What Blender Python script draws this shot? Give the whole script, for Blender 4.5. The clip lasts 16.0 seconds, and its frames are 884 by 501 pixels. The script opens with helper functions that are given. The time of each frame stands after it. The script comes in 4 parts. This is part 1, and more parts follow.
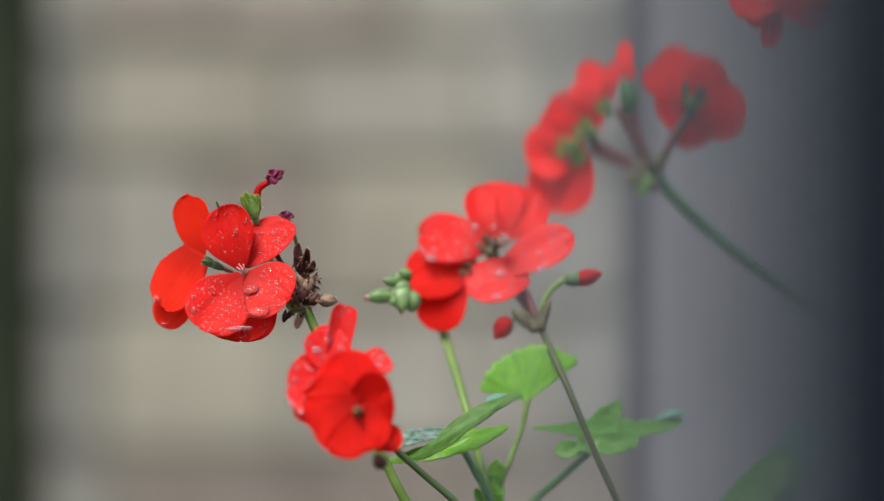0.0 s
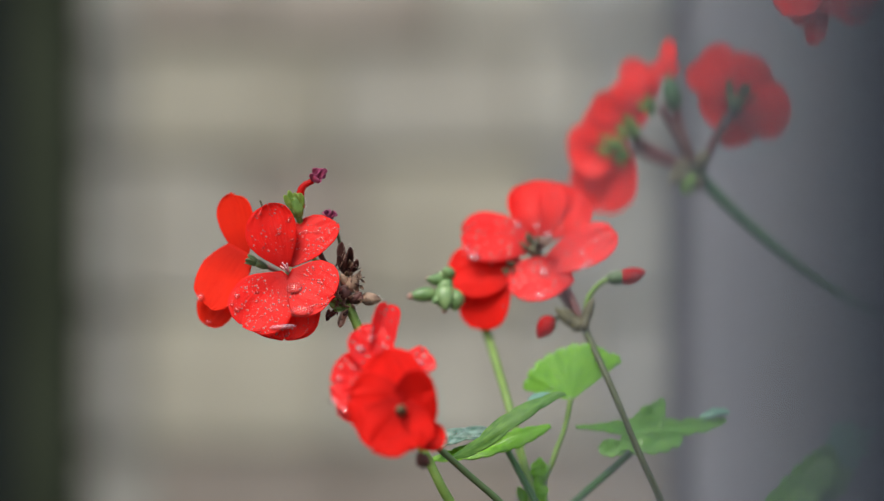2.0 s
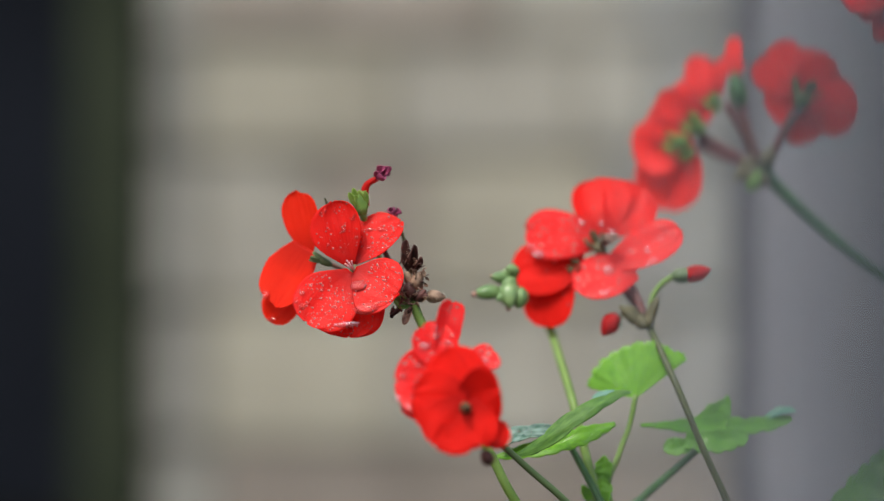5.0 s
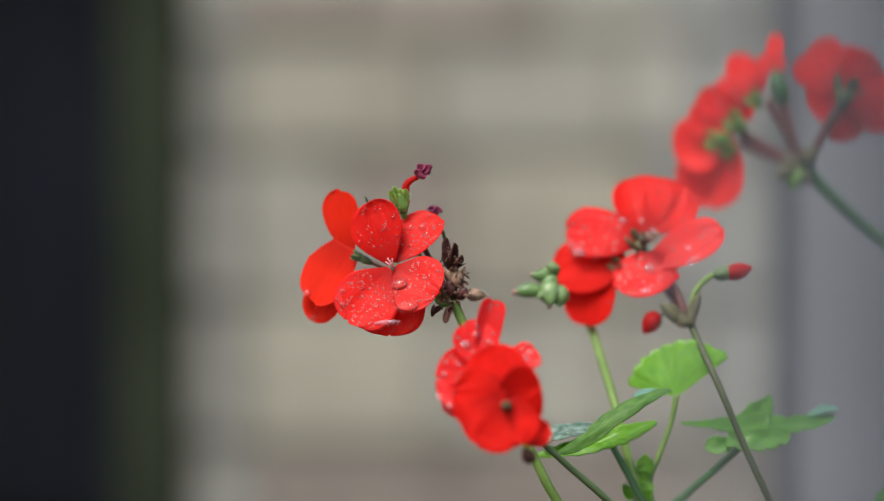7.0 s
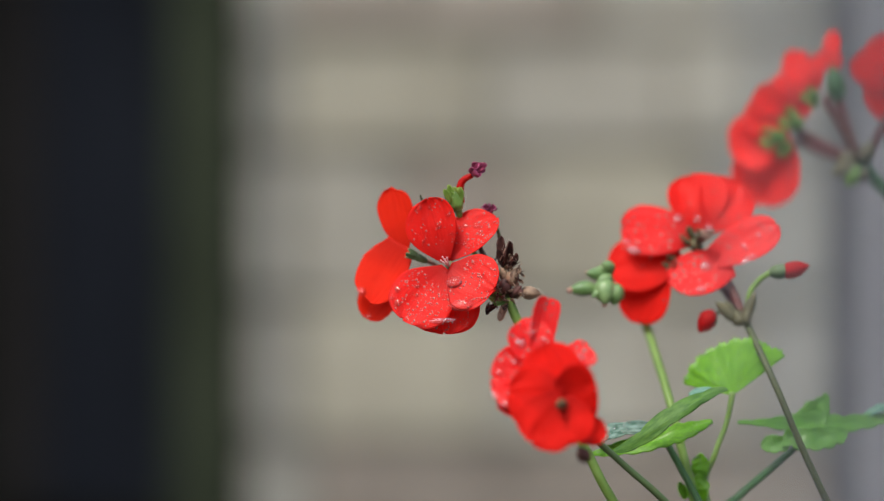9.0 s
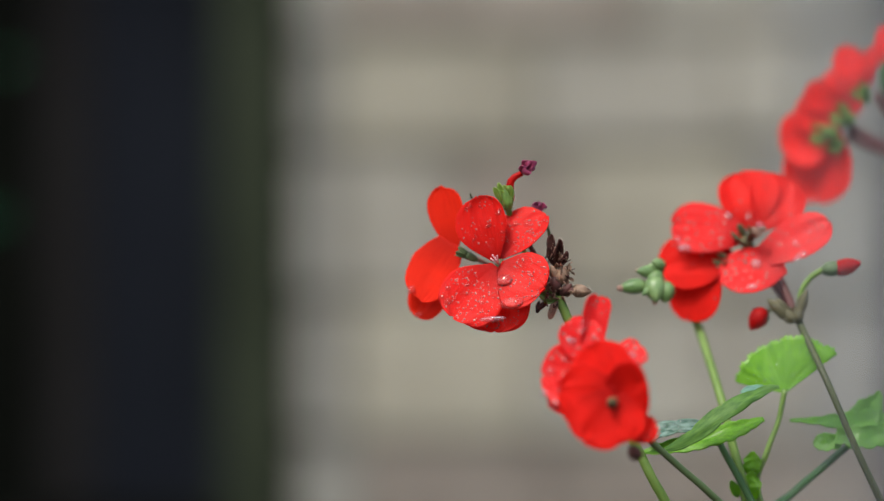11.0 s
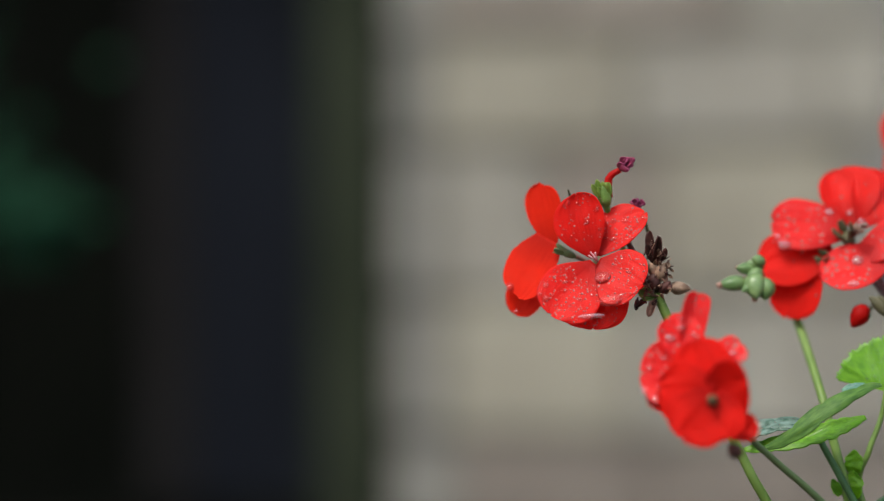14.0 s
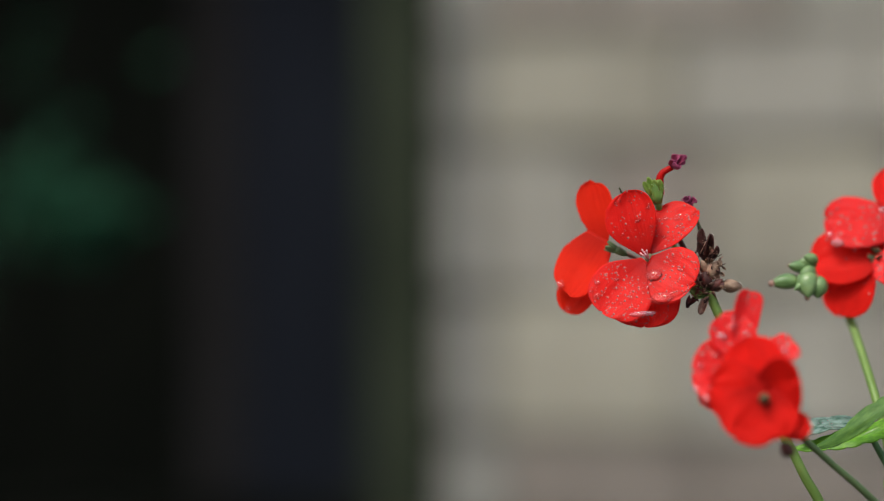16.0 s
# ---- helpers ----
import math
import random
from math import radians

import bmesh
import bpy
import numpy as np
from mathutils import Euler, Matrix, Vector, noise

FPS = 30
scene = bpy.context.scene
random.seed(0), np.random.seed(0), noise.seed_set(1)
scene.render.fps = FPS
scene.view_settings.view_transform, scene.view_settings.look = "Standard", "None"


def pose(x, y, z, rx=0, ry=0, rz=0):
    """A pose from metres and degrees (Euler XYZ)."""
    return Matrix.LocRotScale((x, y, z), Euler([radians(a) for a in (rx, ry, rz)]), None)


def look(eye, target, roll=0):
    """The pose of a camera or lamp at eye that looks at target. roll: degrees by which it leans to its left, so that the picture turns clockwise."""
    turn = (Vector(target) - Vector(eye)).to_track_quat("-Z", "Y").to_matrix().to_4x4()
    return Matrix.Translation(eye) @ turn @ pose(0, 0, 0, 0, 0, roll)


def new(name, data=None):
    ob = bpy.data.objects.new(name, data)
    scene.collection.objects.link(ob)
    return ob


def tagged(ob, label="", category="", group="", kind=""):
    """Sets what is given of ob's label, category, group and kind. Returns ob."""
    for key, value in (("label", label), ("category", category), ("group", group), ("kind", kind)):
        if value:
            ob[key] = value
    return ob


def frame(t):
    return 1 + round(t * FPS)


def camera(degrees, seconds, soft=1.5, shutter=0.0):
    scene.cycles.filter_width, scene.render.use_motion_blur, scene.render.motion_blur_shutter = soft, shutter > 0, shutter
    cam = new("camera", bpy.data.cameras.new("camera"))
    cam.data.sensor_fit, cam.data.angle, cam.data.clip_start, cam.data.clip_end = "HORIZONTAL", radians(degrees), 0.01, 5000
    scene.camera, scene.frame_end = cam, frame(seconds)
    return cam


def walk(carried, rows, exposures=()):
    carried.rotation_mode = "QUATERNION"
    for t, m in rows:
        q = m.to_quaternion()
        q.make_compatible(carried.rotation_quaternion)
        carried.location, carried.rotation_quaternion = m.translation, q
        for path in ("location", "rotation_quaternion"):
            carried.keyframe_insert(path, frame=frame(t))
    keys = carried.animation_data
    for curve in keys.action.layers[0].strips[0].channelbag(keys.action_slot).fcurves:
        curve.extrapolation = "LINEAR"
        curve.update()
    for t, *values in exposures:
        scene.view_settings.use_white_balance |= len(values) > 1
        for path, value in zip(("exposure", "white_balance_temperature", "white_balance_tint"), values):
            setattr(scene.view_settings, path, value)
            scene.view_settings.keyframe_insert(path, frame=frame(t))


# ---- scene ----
# A camera on a tripod head turns slowly to the left in front of wet red geraniums.
cam = camera(26.79, 16.0, soft=1.2)
cam.data.dof.use_dof = True
cam.data.dof.focus_distance = 0.66
cam.data.dof.aperture_fstop = 2.35
EYE = 0.45
ROWS = [
    (0.0, 0.000, 0.000, 0.000),
    (0.5, 0.410, -0.011, 0.031),
    (1.0, 0.800, -0.018, 0.099),
    (1.5, 1.072, -0.033, -0.004),
    (2.0, 1.282, -0.041, 0.016),
    (2.5, 1.471, -0.044, 0.046),
    (3.0, 1.669, -0.062, 0.007),
    (3.5, 1.981, -0.077, -0.004),
    (4.0, 2.475, -0.094, 0.081),
    (4.5, 2.887, -0.106, 0.039),
    (7.0, 4.401, -0.170, 0.064),
    (7.5, 4.895, -0.191, 0.058),
    (8.0, 5.305, -0.198, 0.086),
    (8.5, 5.678, -0.208, 0.066),
    (9.0, 6.030, -0.224, 0.093),
    (11.5, 7.900, -0.289, 0.267),
    (12.0, 8.281, -0.310, 0.216),
    (12.5, 8.660, -0.316, 0.243),
    (13.0, 9.106, -0.330, 0.266),
    (13.5, 9.851, -0.335, 0.349),
    (14.0, 10.430, -0.338, 0.403),
    (14.5, 10.858, -0.360, 0.357),
    (15.0, 11.250, -0.364, 0.406),
    (15.5, 11.609, -0.374, 0.467),
    (16.0, 11.948, -0.410, 0.313),
]
PIVOT = 0.025  # the head turns about a point this far behind the lens
walk(cam, [(t, pose(-PIVOT * math.sin(radians(yaw)), PIVOT * (math.cos(radians(yaw)) - 1), EYE, 90 + pitch, roll, yaw)) for t, yaw, pitch, roll in ROWS],
     exposures=[(0.0, 0.53), (4.0, 0.52), (8.0, 0.50), (12.0, 0.41), (16.0, 0.29)])

# ---- light: an overcast sky ----
world = bpy.data.worlds.new("overcast_sky")
scene.world = world
world.use_nodes = True
wn = world.node_tree
sky = wn.nodes.new("ShaderNodeTexSky")
sky.sky_type, sky.sun_disc = "NISHITA", False
sky.sun_elevation, sky.sun_rotation = radians(55), radians(200)
sky.air_density, sky.dust_density, sky.ozone_density = 1.0, 4.0, 1.0
wn.links.new(sky.outputs[0], wn.nodes["Background"].inputs[0])
wn.nodes["Background"].inputs[1].default_value = 0.14
sun = new("sun", bpy.data.lights.new("sun", "SUN"))
sun.data.energy, sun.data.angle, sun.data.color = 1.3, radians(12), (1.0, 0.98, 0.95)
sun.matrix_world = look((-1.4, -2.1, 5.0), (0, 0.6, 0.4))


# ---- materials ----
def material(name, rough=0.5, spec=0.5):
    m = bpy.data.materials.new(name)
    m.use_nodes = True
    p = m.node_tree.nodes["Principled BSDF"]
    p.inputs["Roughness"].default_value = rough
    p.inputs["Specular IOR Level"].default_value = spec
    return m, m.node_tree, p


def node(nt, kind, **values):
    n = nt.nodes.new(kind)
    for key, value in values.items():
        n.inputs[key.replace("_", " ")].default_value = value
    return n


def ramp(nt, source, stops):
    r = nt.nodes.new("ShaderNodeValToRGB")
    while len(r.color_ramp.elements) < len(stops):
        r.color_ramp.elements.new(0.5)
    for e, (at, c) in zip(r.color_ramp.elements, stops):
        e.position, e.color = at, (*c, 1)
    nt.links.new(source, r.inputs[0])
    return r.outputs[0]


def mix(nt, a, b, fac, how="MIX"):
    n = nt.nodes.new("ShaderNodeMix")
    n.data_type, n.blend_type = "RGBA", how
    for socket, value in ((n.inputs[6], a), (n.inputs[7], b), (n.inputs[0], fac)):
        if isinstance(value, bpy.types.NodeSocket):
            nt.links.new(value, socket)
        else:
            socket.default_value = (*value, 1) if isinstance(value, tuple) else value
    return n.outputs[2]


def bump(nt, p, source, strength, distance):
    b = node(nt, "ShaderNodeBump", Strength=strength, Distance=distance)
    nt.links.new(source, b.inputs["Height"])
    nt.links.new(b.outputs[0], p.inputs["Normal"])


def noise_tex(nt, scale, detail=4.0, coords="Object", stretch=(1, 1, 1)):
    tc = nt.nodes.new("ShaderNodeTexCoord")
    mp = nt.nodes.new("ShaderNodeMapping")
    mp.inputs["Scale"].default_value = stretch
    n = node(nt, "ShaderNodeTexNoise", Scale=scale, Detail=detail)
    nt.links.new(tc.outputs[coords], mp.inputs[0])
    nt.links.new(mp.outputs[0], n.inputs["Vector"])
    return n.outputs[0]


def see_through(nt, p, colour, share):
    """Thin leaves and petals let part of the light through."""
    t = nt.nodes.new("ShaderNodeBsdfTranslucent")
    if isinstance(colour, tuple):
        t.inputs[0].default_value = (*colour, 1)
    else:
        nt.links.new(colour, t.inputs[0])
    m = node(nt, "ShaderNodeMixShader", Fac=share)
    nt.links.new(p.outputs[0], m.inputs[1])
    nt.links.new(t.outputs[0], m.inputs[2])
    nt.links.new(m.outputs[0], nt.nodes["Material Output"].inputs[0])


def petal_material(name, main, deep, share=0.36, rough=0.45, film=0.5, low=0.50):
    m, nt, p = material(name, rough, 0.15)
    veins = noise_tex(nt, 1.0, 5.0, "UV", (2.0, 26.0, 1.0))
    blotch = noise_tex(nt, 160.0, 3.0)
    a = ramp(nt, veins, [(0.3, deep), (0.62, main)])
    c = mix(nt, a, main, ramp(nt, blotch, [(0.35, (0.38,) * 3), (0.65, (0.92,) * 3)]))
    uv = nt.nodes.new("ShaderNodeTexCoord")
    along = nt.nodes.new("ShaderNodeSeparateXYZ")
    nt.links.new(uv.outputs["UV"], along.inputs[0])
    # Fold shade and dark veining near the base are put into the colour.
    shaded_throat = ramp(nt, along.outputs[0], [(0.05, (0.75,) * 3), (0.5, (0.0,) * 3)])
    c = mix(nt, c, tuple(x * 0.7 for x in deep), shaded_throat)
    nt.links.new(c, p.inputs["Base Color"])
    wet = ramp(nt, noise_tex(nt, 190.0, 4.0), [(low, (film * 0.1,) * 3), (low + 0.16, (film,) * 3)])
    nt.links.new(wet, p.inputs["Coat Weight"])
    p.inputs["Coat Roughness"].default_value = 0.13
    beads = node(nt, "ShaderNodeBump", Strength=1.0, Distance=0.0016)
    nt.links.new(noise_tex(nt, 850.0, 3.0), beads.inputs["Height"])
    nt.links.new(beads.outputs[0], p.inputs["Coat Normal"])
    p.inputs["Sheen Weight"].default_value, p.inputs["Sheen Roughness"].default_value = 0.04, 0.4
    p.inputs["Sheen Tint"].default_value = (1.0, 0.7, 0.7, 1)
    bump(nt, p, mix(nt, veins, noise_tex(nt, 330.0, 3.0), 0.6), 0.35, 0.0007)
    see_through(nt, p, c, share)
    return m


def plant_material(name, main, other, share=0.2, rough=0.42, scale=90.0, stretch=(1, 1, 1), coords="Object", film=0.0):
    m, nt, p = material(name, rough, 0.4)
    p.inputs["Coat Weight"].default_value, p.inputs["Coat Roughness"].default_value = film, 0.18
    grain = noise_tex(nt, scale, 5.0, coords, stretch)
    c = ramp(nt, grain, [(0.32, other), (0.66, main)])
    nt.links.new(c, p.inputs["Base Color"])
    bump(nt, p, noise_tex(nt, scale * 3, 4.0, coords, stretch), 0.4, 0.0005)
    if share:
        see_through(nt, p, c, share)
    return m


RED = petal_material("geranium_petal", (0.96, 0.023, 0.015), (0.74, 0.008, 0.006), 0.40, 0.45, 0.4)
WET_RED = petal_material("rain_wet_petal", (0.96, 0.025, 0.018), (0.74, 0.009, 0.007), 0.40, 0.40, 0.55, 0.48)
SOAKED = petal_material("soaked_petal", (0.95, 0.029, 0.028), (0.80, 0.012, 0.013), 0.38, 0.4, 0.6, 0.44)
GLOWING = petal_material("thin_orange_petal", (0.95, 0.034, 0.008), (0.82, 0.016, 0.005), 0.45, 0.6, 0.05)
MATT_RED = petal_material("unwetted_petal", (0.93, 0.018, 0.010), (0.70, 0.006, 0.004), 0.40, 0.6, 0.05)
# Darker copy of the petal red, with shade put into its colour.
SHADED_RED = petal_material("shaded_petal", (0.82, 0.013, 0.007), (0.62, 0.005, 0.004), 0.36, 0.5, 0.0)
FADED = petal_material("withered_petal", (0.46, 0.09, 0.19), (0.20, 0.025, 0.08), 0.2)
GREEN = plant_material("young_stem", (0.23, 0.37, 0.085), (0.15, 0.27, 0.05), 0.1, 0.4, 60.0)
DARK_STEM = plant_material("old_stem", (0.085, 0.112, 0.030), (0.058, 0.068, 0.025), 0.0, 0.5, 60.0)
DEEP_STEM = plant_material("deep_green_stem", (0.07, 0.17, 0.06), (0.045, 0.115, 0.04), 0.0, 0.4, 60.0)
OLIVE_STEM = plant_material("olive_stem", (0.12, 0.19, 0.075), (0.08, 0.13, 0.05), 0.0, 0.45, 60.0)
RED_STEM = plant_material("pedicel", (0.16, 0.04, 0.04), (0.09, 0.05, 0.035), 0.0, 0.45, 60.0)
CALYX = plant_material("calyx", (0.21, 0.38, 0.075), (0.12, 0.23, 0.05), 0.12, 0.45, 120.0)
YOUNG_CALYX = plant_material("young_calyx", (0.33, 0.46, 0.10), (0.20, 0.35, 0.05), 0.2, 0.5, 240.0)
BRACT = plant_material("bract", (0.17, 0.155, 0.08), (0.09, 0.09, 0.042), 0.1, 0.5, 140.0)
BUD = plant_material("green_bud", (0.24, 0.38, 0.145), (0.10, 0.22, 0.06), 0.08, 0.4, 140.0, film=0.5)
BLUSH = plant_material("bud_blush", (0.50, 0.27, 0.24), (0.36, 0.22, 0.15), 0.1, 0.5, 140.0)
# Sky reflections on the wet top are put into the pale mottle colour.
LEAF_WET_SHEEN = plant_material("wet_leaf_sky_sheen", (0.30, 0.45, 0.36), (0.03, 0.11, 0.055), 0.15, 0.25, 1.0, (2.0, 9.0, 1.0), "UV", 1.0)
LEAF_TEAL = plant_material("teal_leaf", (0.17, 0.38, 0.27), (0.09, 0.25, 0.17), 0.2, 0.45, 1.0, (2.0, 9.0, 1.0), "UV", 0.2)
BROWN = plant_material("dried_bud", (0.36, 0.25, 0.165), (0.10, 0.055, 0.035), 0.05, 0.6, 320.0)
DRY_DARK = plant_material("withered_calyx", (0.12, 0.042, 0.032), (0.022, 0.010, 0.009), 0.0, 0.6, 300.0)
STRAW = plant_material("dry_scale", (0.42, 0.27, 0.20), (0.25, 0.13, 0.09), 0.2, 0.6, 160.0)
LEAF_BRIGHT = plant_material("bright_leaf", (0.22, 0.56, 0.014), (0.12, 0.36, 0.010), 0.35, 0.4, 1.0, (5.0, 22.0, 1.0), "UV", 0.4)
LEAF = plant_material("leaf", (0.135, 0.35, 0.032), (0.07, 0.22, 0.022), 0.25, 0.42, 1.0, (5.0, 22.0, 1.0), "UV", 0.2)
WOODY = plant_material("woody_stem", (0.15, 0.11, 0.07), (0.08, 0.06, 0.04), 0.0, 0.8, 60.0)
LEAF_MATT = plant_material("dry_leaf", (0.14, 0.31, 0.05), (0.06, 0.17, 0.028), 0.25, 0.5, 1.0, (3.0, 12.0, 1.0), "UV")
# Shrub leaves: their shade is mixed into these dark greens.
SHADED_IVY = plant_material("shaded_shrub_leaf", (0.014, 0.070, 0.036), (0.0035, 0.020, 0.009), 0.1, 0.6, 25.0)
SHADED_IVY.node_tree.nodes["Principled BSDF"].inputs["Specular IOR Level"].default_value = 0.08
PISTIL, _nt, _p = material("pistil", 0.5)
_p.inputs["Base Color"].default_value = (0.85, 0.45, 0.45, 1)
HAIR, _nt, _p = material("pale_hair", 0.5)
_p.inputs["Base Color"].default_value = (0.62, 0.56, 0.46, 1)


def water_material(name, milk, ior, tint=(0.98, 0.27, 0.25, 1)):
    """Drops: light passes straight through, the gloss follows Fresnel; milk: share of diffuse tint standing in for
    refracted light.
    """
    m = bpy.data.materials.new(name)
    m.use_nodes = True
    nt = m.node_tree
    nt.nodes.remove(nt.nodes["Principled BSDF"])
    clear = nt.nodes.new("ShaderNodeBsdfTransparent")
    clear.inputs[0].default_value = (1.0, 0.97, 0.97, 1)
    gloss = nt.nodes.new("ShaderNodeBsdfGlossy")
    gloss.inputs["Roughness"].default_value = 0.03
    white = nt.nodes.new("ShaderNodeBsdfDiffuse")
    white.inputs[0].default_value = tint
    body = node(nt, "ShaderNodeMixShader", Fac=milk)
    nt.links.new(clear.outputs[0], body.inputs[1])
    nt.links.new(white.outputs[0], body.inputs[2])
    fresnel = node(nt, "ShaderNodeFresnel", IOR=ior)
    both = nt.nodes.new("ShaderNodeMixShader")
    nt.links.new(fresnel.outputs[0], both.inputs[0])
    nt.links.new(body.outputs[0], both.inputs[1])
    nt.links.new(gloss.outputs[0], both.inputs[2])
    nt.links.new(both.outputs[0], nt.nodes["Material Output"].inputs[0])
    return m


WATER = water_material("water", 0.11, 1.5)
FINE_WATER = water_material("fine_water", 0.46, 1.28)
CLEAR_WATER = water_material("clear_water", 0.10, 1.4, (0.8, 0.9, 0.85, 1))
# Pale pink tint stands in for the white glints on wet petals.
GLINT_WATER = water_material("glint_drop", 0.17, 1.5, (0.95, 0.80, 0.86, 1))


def stone_material(name, tints):
    m, nt, p = material(name, 0.85, 0.3)
    info = nt.nodes.new("ShaderNodeObjectInfo")
    tint = ramp(nt, info.outputs["Random"], tints)
    wear = ramp(nt, noise_tex(nt, 7.0, 6.0), [(0.3, (0.80, 0.785, 0.765)), (0.7, (1.08, 1.08, 1.06))])
    nt.links.new(mix(nt, tint, wear, 1.0, "MULTIPLY"), p.inputs["Base Color"])
    bump(nt, p, noise_tex(nt, 60.0, 8.0), 0.6, 0.006)
    return m


def rough_material(name, a, b, scale, rough=0.8, depth=0.003, stretch=(1, 1, 1), spec=0.15):
    m, nt, p = material(name, rough, spec)
    g = noise_tex(nt, scale, 6.0, "Object", stretch)
    nt.links.new(ramp(nt, g, [(0.3, a), (0.7, b)]), p.inputs["Base Color"])
    bump(nt, p, noise_tex(nt, scale * 4, 6.0, "Object", stretch), 0.5, depth)
    return m


STONE = stone_material("stone_block", [(0.0, (0.312, 0.308, 0.265)), (0.5, (0.324, 0.320, 0.276)), (1.0, (0.336, 0.333, 0.286))])
TAN_STONE = stone_material("tan_stone", [(0.0, (0.336, 0.328, 0.264)), (0.5, (0.348, 0.339, 0.271)), (1.0, (0.358, 0.351, 0.282))])
BROWN_STONE = stone_material("brown_stone", [(0.0, (0.268, 0.243, 0.208)), (0.5, (0.282, 0.257, 0.219)), (1.0, (0.296, 0.272, 0.233))])
HAZE_PALE = rough_material("haze_strip_pale", (0.34, 0.41, 0.47), (0.37, 0.445, 0.515), 30.0, 0.6, 0.0002)
# Darker stone for the blocks at the wall's left end.
END_STONE = stone_material("darker_end_stone", [(0.0, (0.21, 0.215, 0.195)), (0.5, (0.245, 0.25, 0.225)), (1.0, (0.28, 0.285, 0.26))])
# Brown bottom-course stone; shade near the ground is put into its colour.
LOW_SHADED_STONE = stone_material("shaded_brown_stone", [(0.0, (0.215, 0.194, 0.167)), (0.5, (0.228, 0.207, 0.178)), (1.0, (0.242, 0.222, 0.191))])
# Haze over the wall's right end is put into this cooler grey.
HAZE_GREY_STONE = stone_material("haze_grey_stone", [(0.0, (0.292, 0.298, 0.275)), (0.5, (0.304, 0.310, 0.288)), (1.0, (0.315, 0.322, 0.298))])
MORTAR = rough_material("mortar", (0.225, 0.215, 0.187), (0.285, 0.275, 0.24), 14.0, 0.95)
GREY_WALL = rough_material("grey_render", (0.245, 0.25, 0.265), (0.29, 0.295, 0.312), 5.0, 0.9)
STRIP = rough_material("grey_strip", (0.125, 0.125, 0.135), (0.16, 0.16, 0.172), 6.0, 0.9)
SOIL = rough_material("soil", (0.035, 0.025, 0.018), (0.09, 0.065, 0.045), 18.0, 0.95, 0.02)
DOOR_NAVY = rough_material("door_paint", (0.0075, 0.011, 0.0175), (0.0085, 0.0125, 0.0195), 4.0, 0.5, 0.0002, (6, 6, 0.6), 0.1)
# Shed boards: the deep shade they stand in is put into the colour.
SHADED_NAVY = rough_material("shaded_navy_paint", (0.0080, 0.0098, 0.0138), (0.0122, 0.0150, 0.0207), 4.0, 0.6, 0.002, (6, 6, 0.6), 0.03)
SHADE_DARK = rough_material("shade_dark_timber", (0.0030, 0.0037, 0.0028), (0.0062, 0.0072, 0.0056), 4.0, 0.9, 0.003, (8, 8, 0.7), 0.02)
SHADED_PLANK = rough_material("shaded_grey_plank", (0.0115, 0.0112, 0.0112), (0.0172, 0.0168, 0.0166), 4.0, 0.8, 0.003, (8, 8, 0.7), 0.03)
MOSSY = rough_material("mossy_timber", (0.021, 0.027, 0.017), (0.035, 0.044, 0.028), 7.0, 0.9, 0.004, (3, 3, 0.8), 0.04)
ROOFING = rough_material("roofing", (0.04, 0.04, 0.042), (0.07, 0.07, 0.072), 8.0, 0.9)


# ---- building helpers ----
def spot(at, cm):
    """A place cm centimetres in front of the lens; at: (right, up), in fifths of a millimetre on the plane 65.85 cm away."""
    k = 0.0002 * cm / 65.85
    return Vector((at[0] * k, cm / 100, EYE + at[1] * k))


def span(size, cm):
    return size * 0.0002 * cm / 65.85


def part(name, bm, mat, parent=None, label=""):
    """One mesh object; its points are already where they belong in the world."""
    me = bpy.data.meshes.new(name)
    bmesh.ops.recalc_face_normals(bm, faces=bm.faces)
    bm.to_mesh(me)
    bm.free()
    me.materials.append(mat)
    ob = new(name, me)
    if parent is not None:
        ob.parent = parent
        ob.matrix_parent_inverse = Matrix.Translation(-whole(parent))
    if label:
        ob["label"] = label
    return ob


def whole(ob):
    at = ob.location.copy()
    while ob.parent is not None:
        ob = ob.parent
    return at if ob.type == "EMPTY" and not at.length == 0 else Vector((0, 0, 0))


def thing(name, base, label, category, group="", kind=""):
    e = new(name)
    e.empty_display_size = 0.02
    e.location = base
    return tagged(e, label, category, group, kind)


def smooth(bm):
    for f in bm.faces:
        f.smooth = True
    return bm


def curve(points, steps=7):
    """A Catmull-Rom line through (x, y, z, radius) points."""
    p = [np.array(q, float) for q in points]
    p = [2 * p[0] - p[1]] + p + [2 * p[-1] - p[-2]]
    out = []
    for a, b, c, d in zip(p, p[1:], p[2:], p[3:]):
        for k in range(steps):
            t = k / steps
            out.append(0.5 * (2 * b + (c - a) * t + (2 * a - 5 * b + 4 * c - d) * t * t + (3 * b - a - 3 * c + d) * t ** 3))
    out.append(p[-2])
    return out


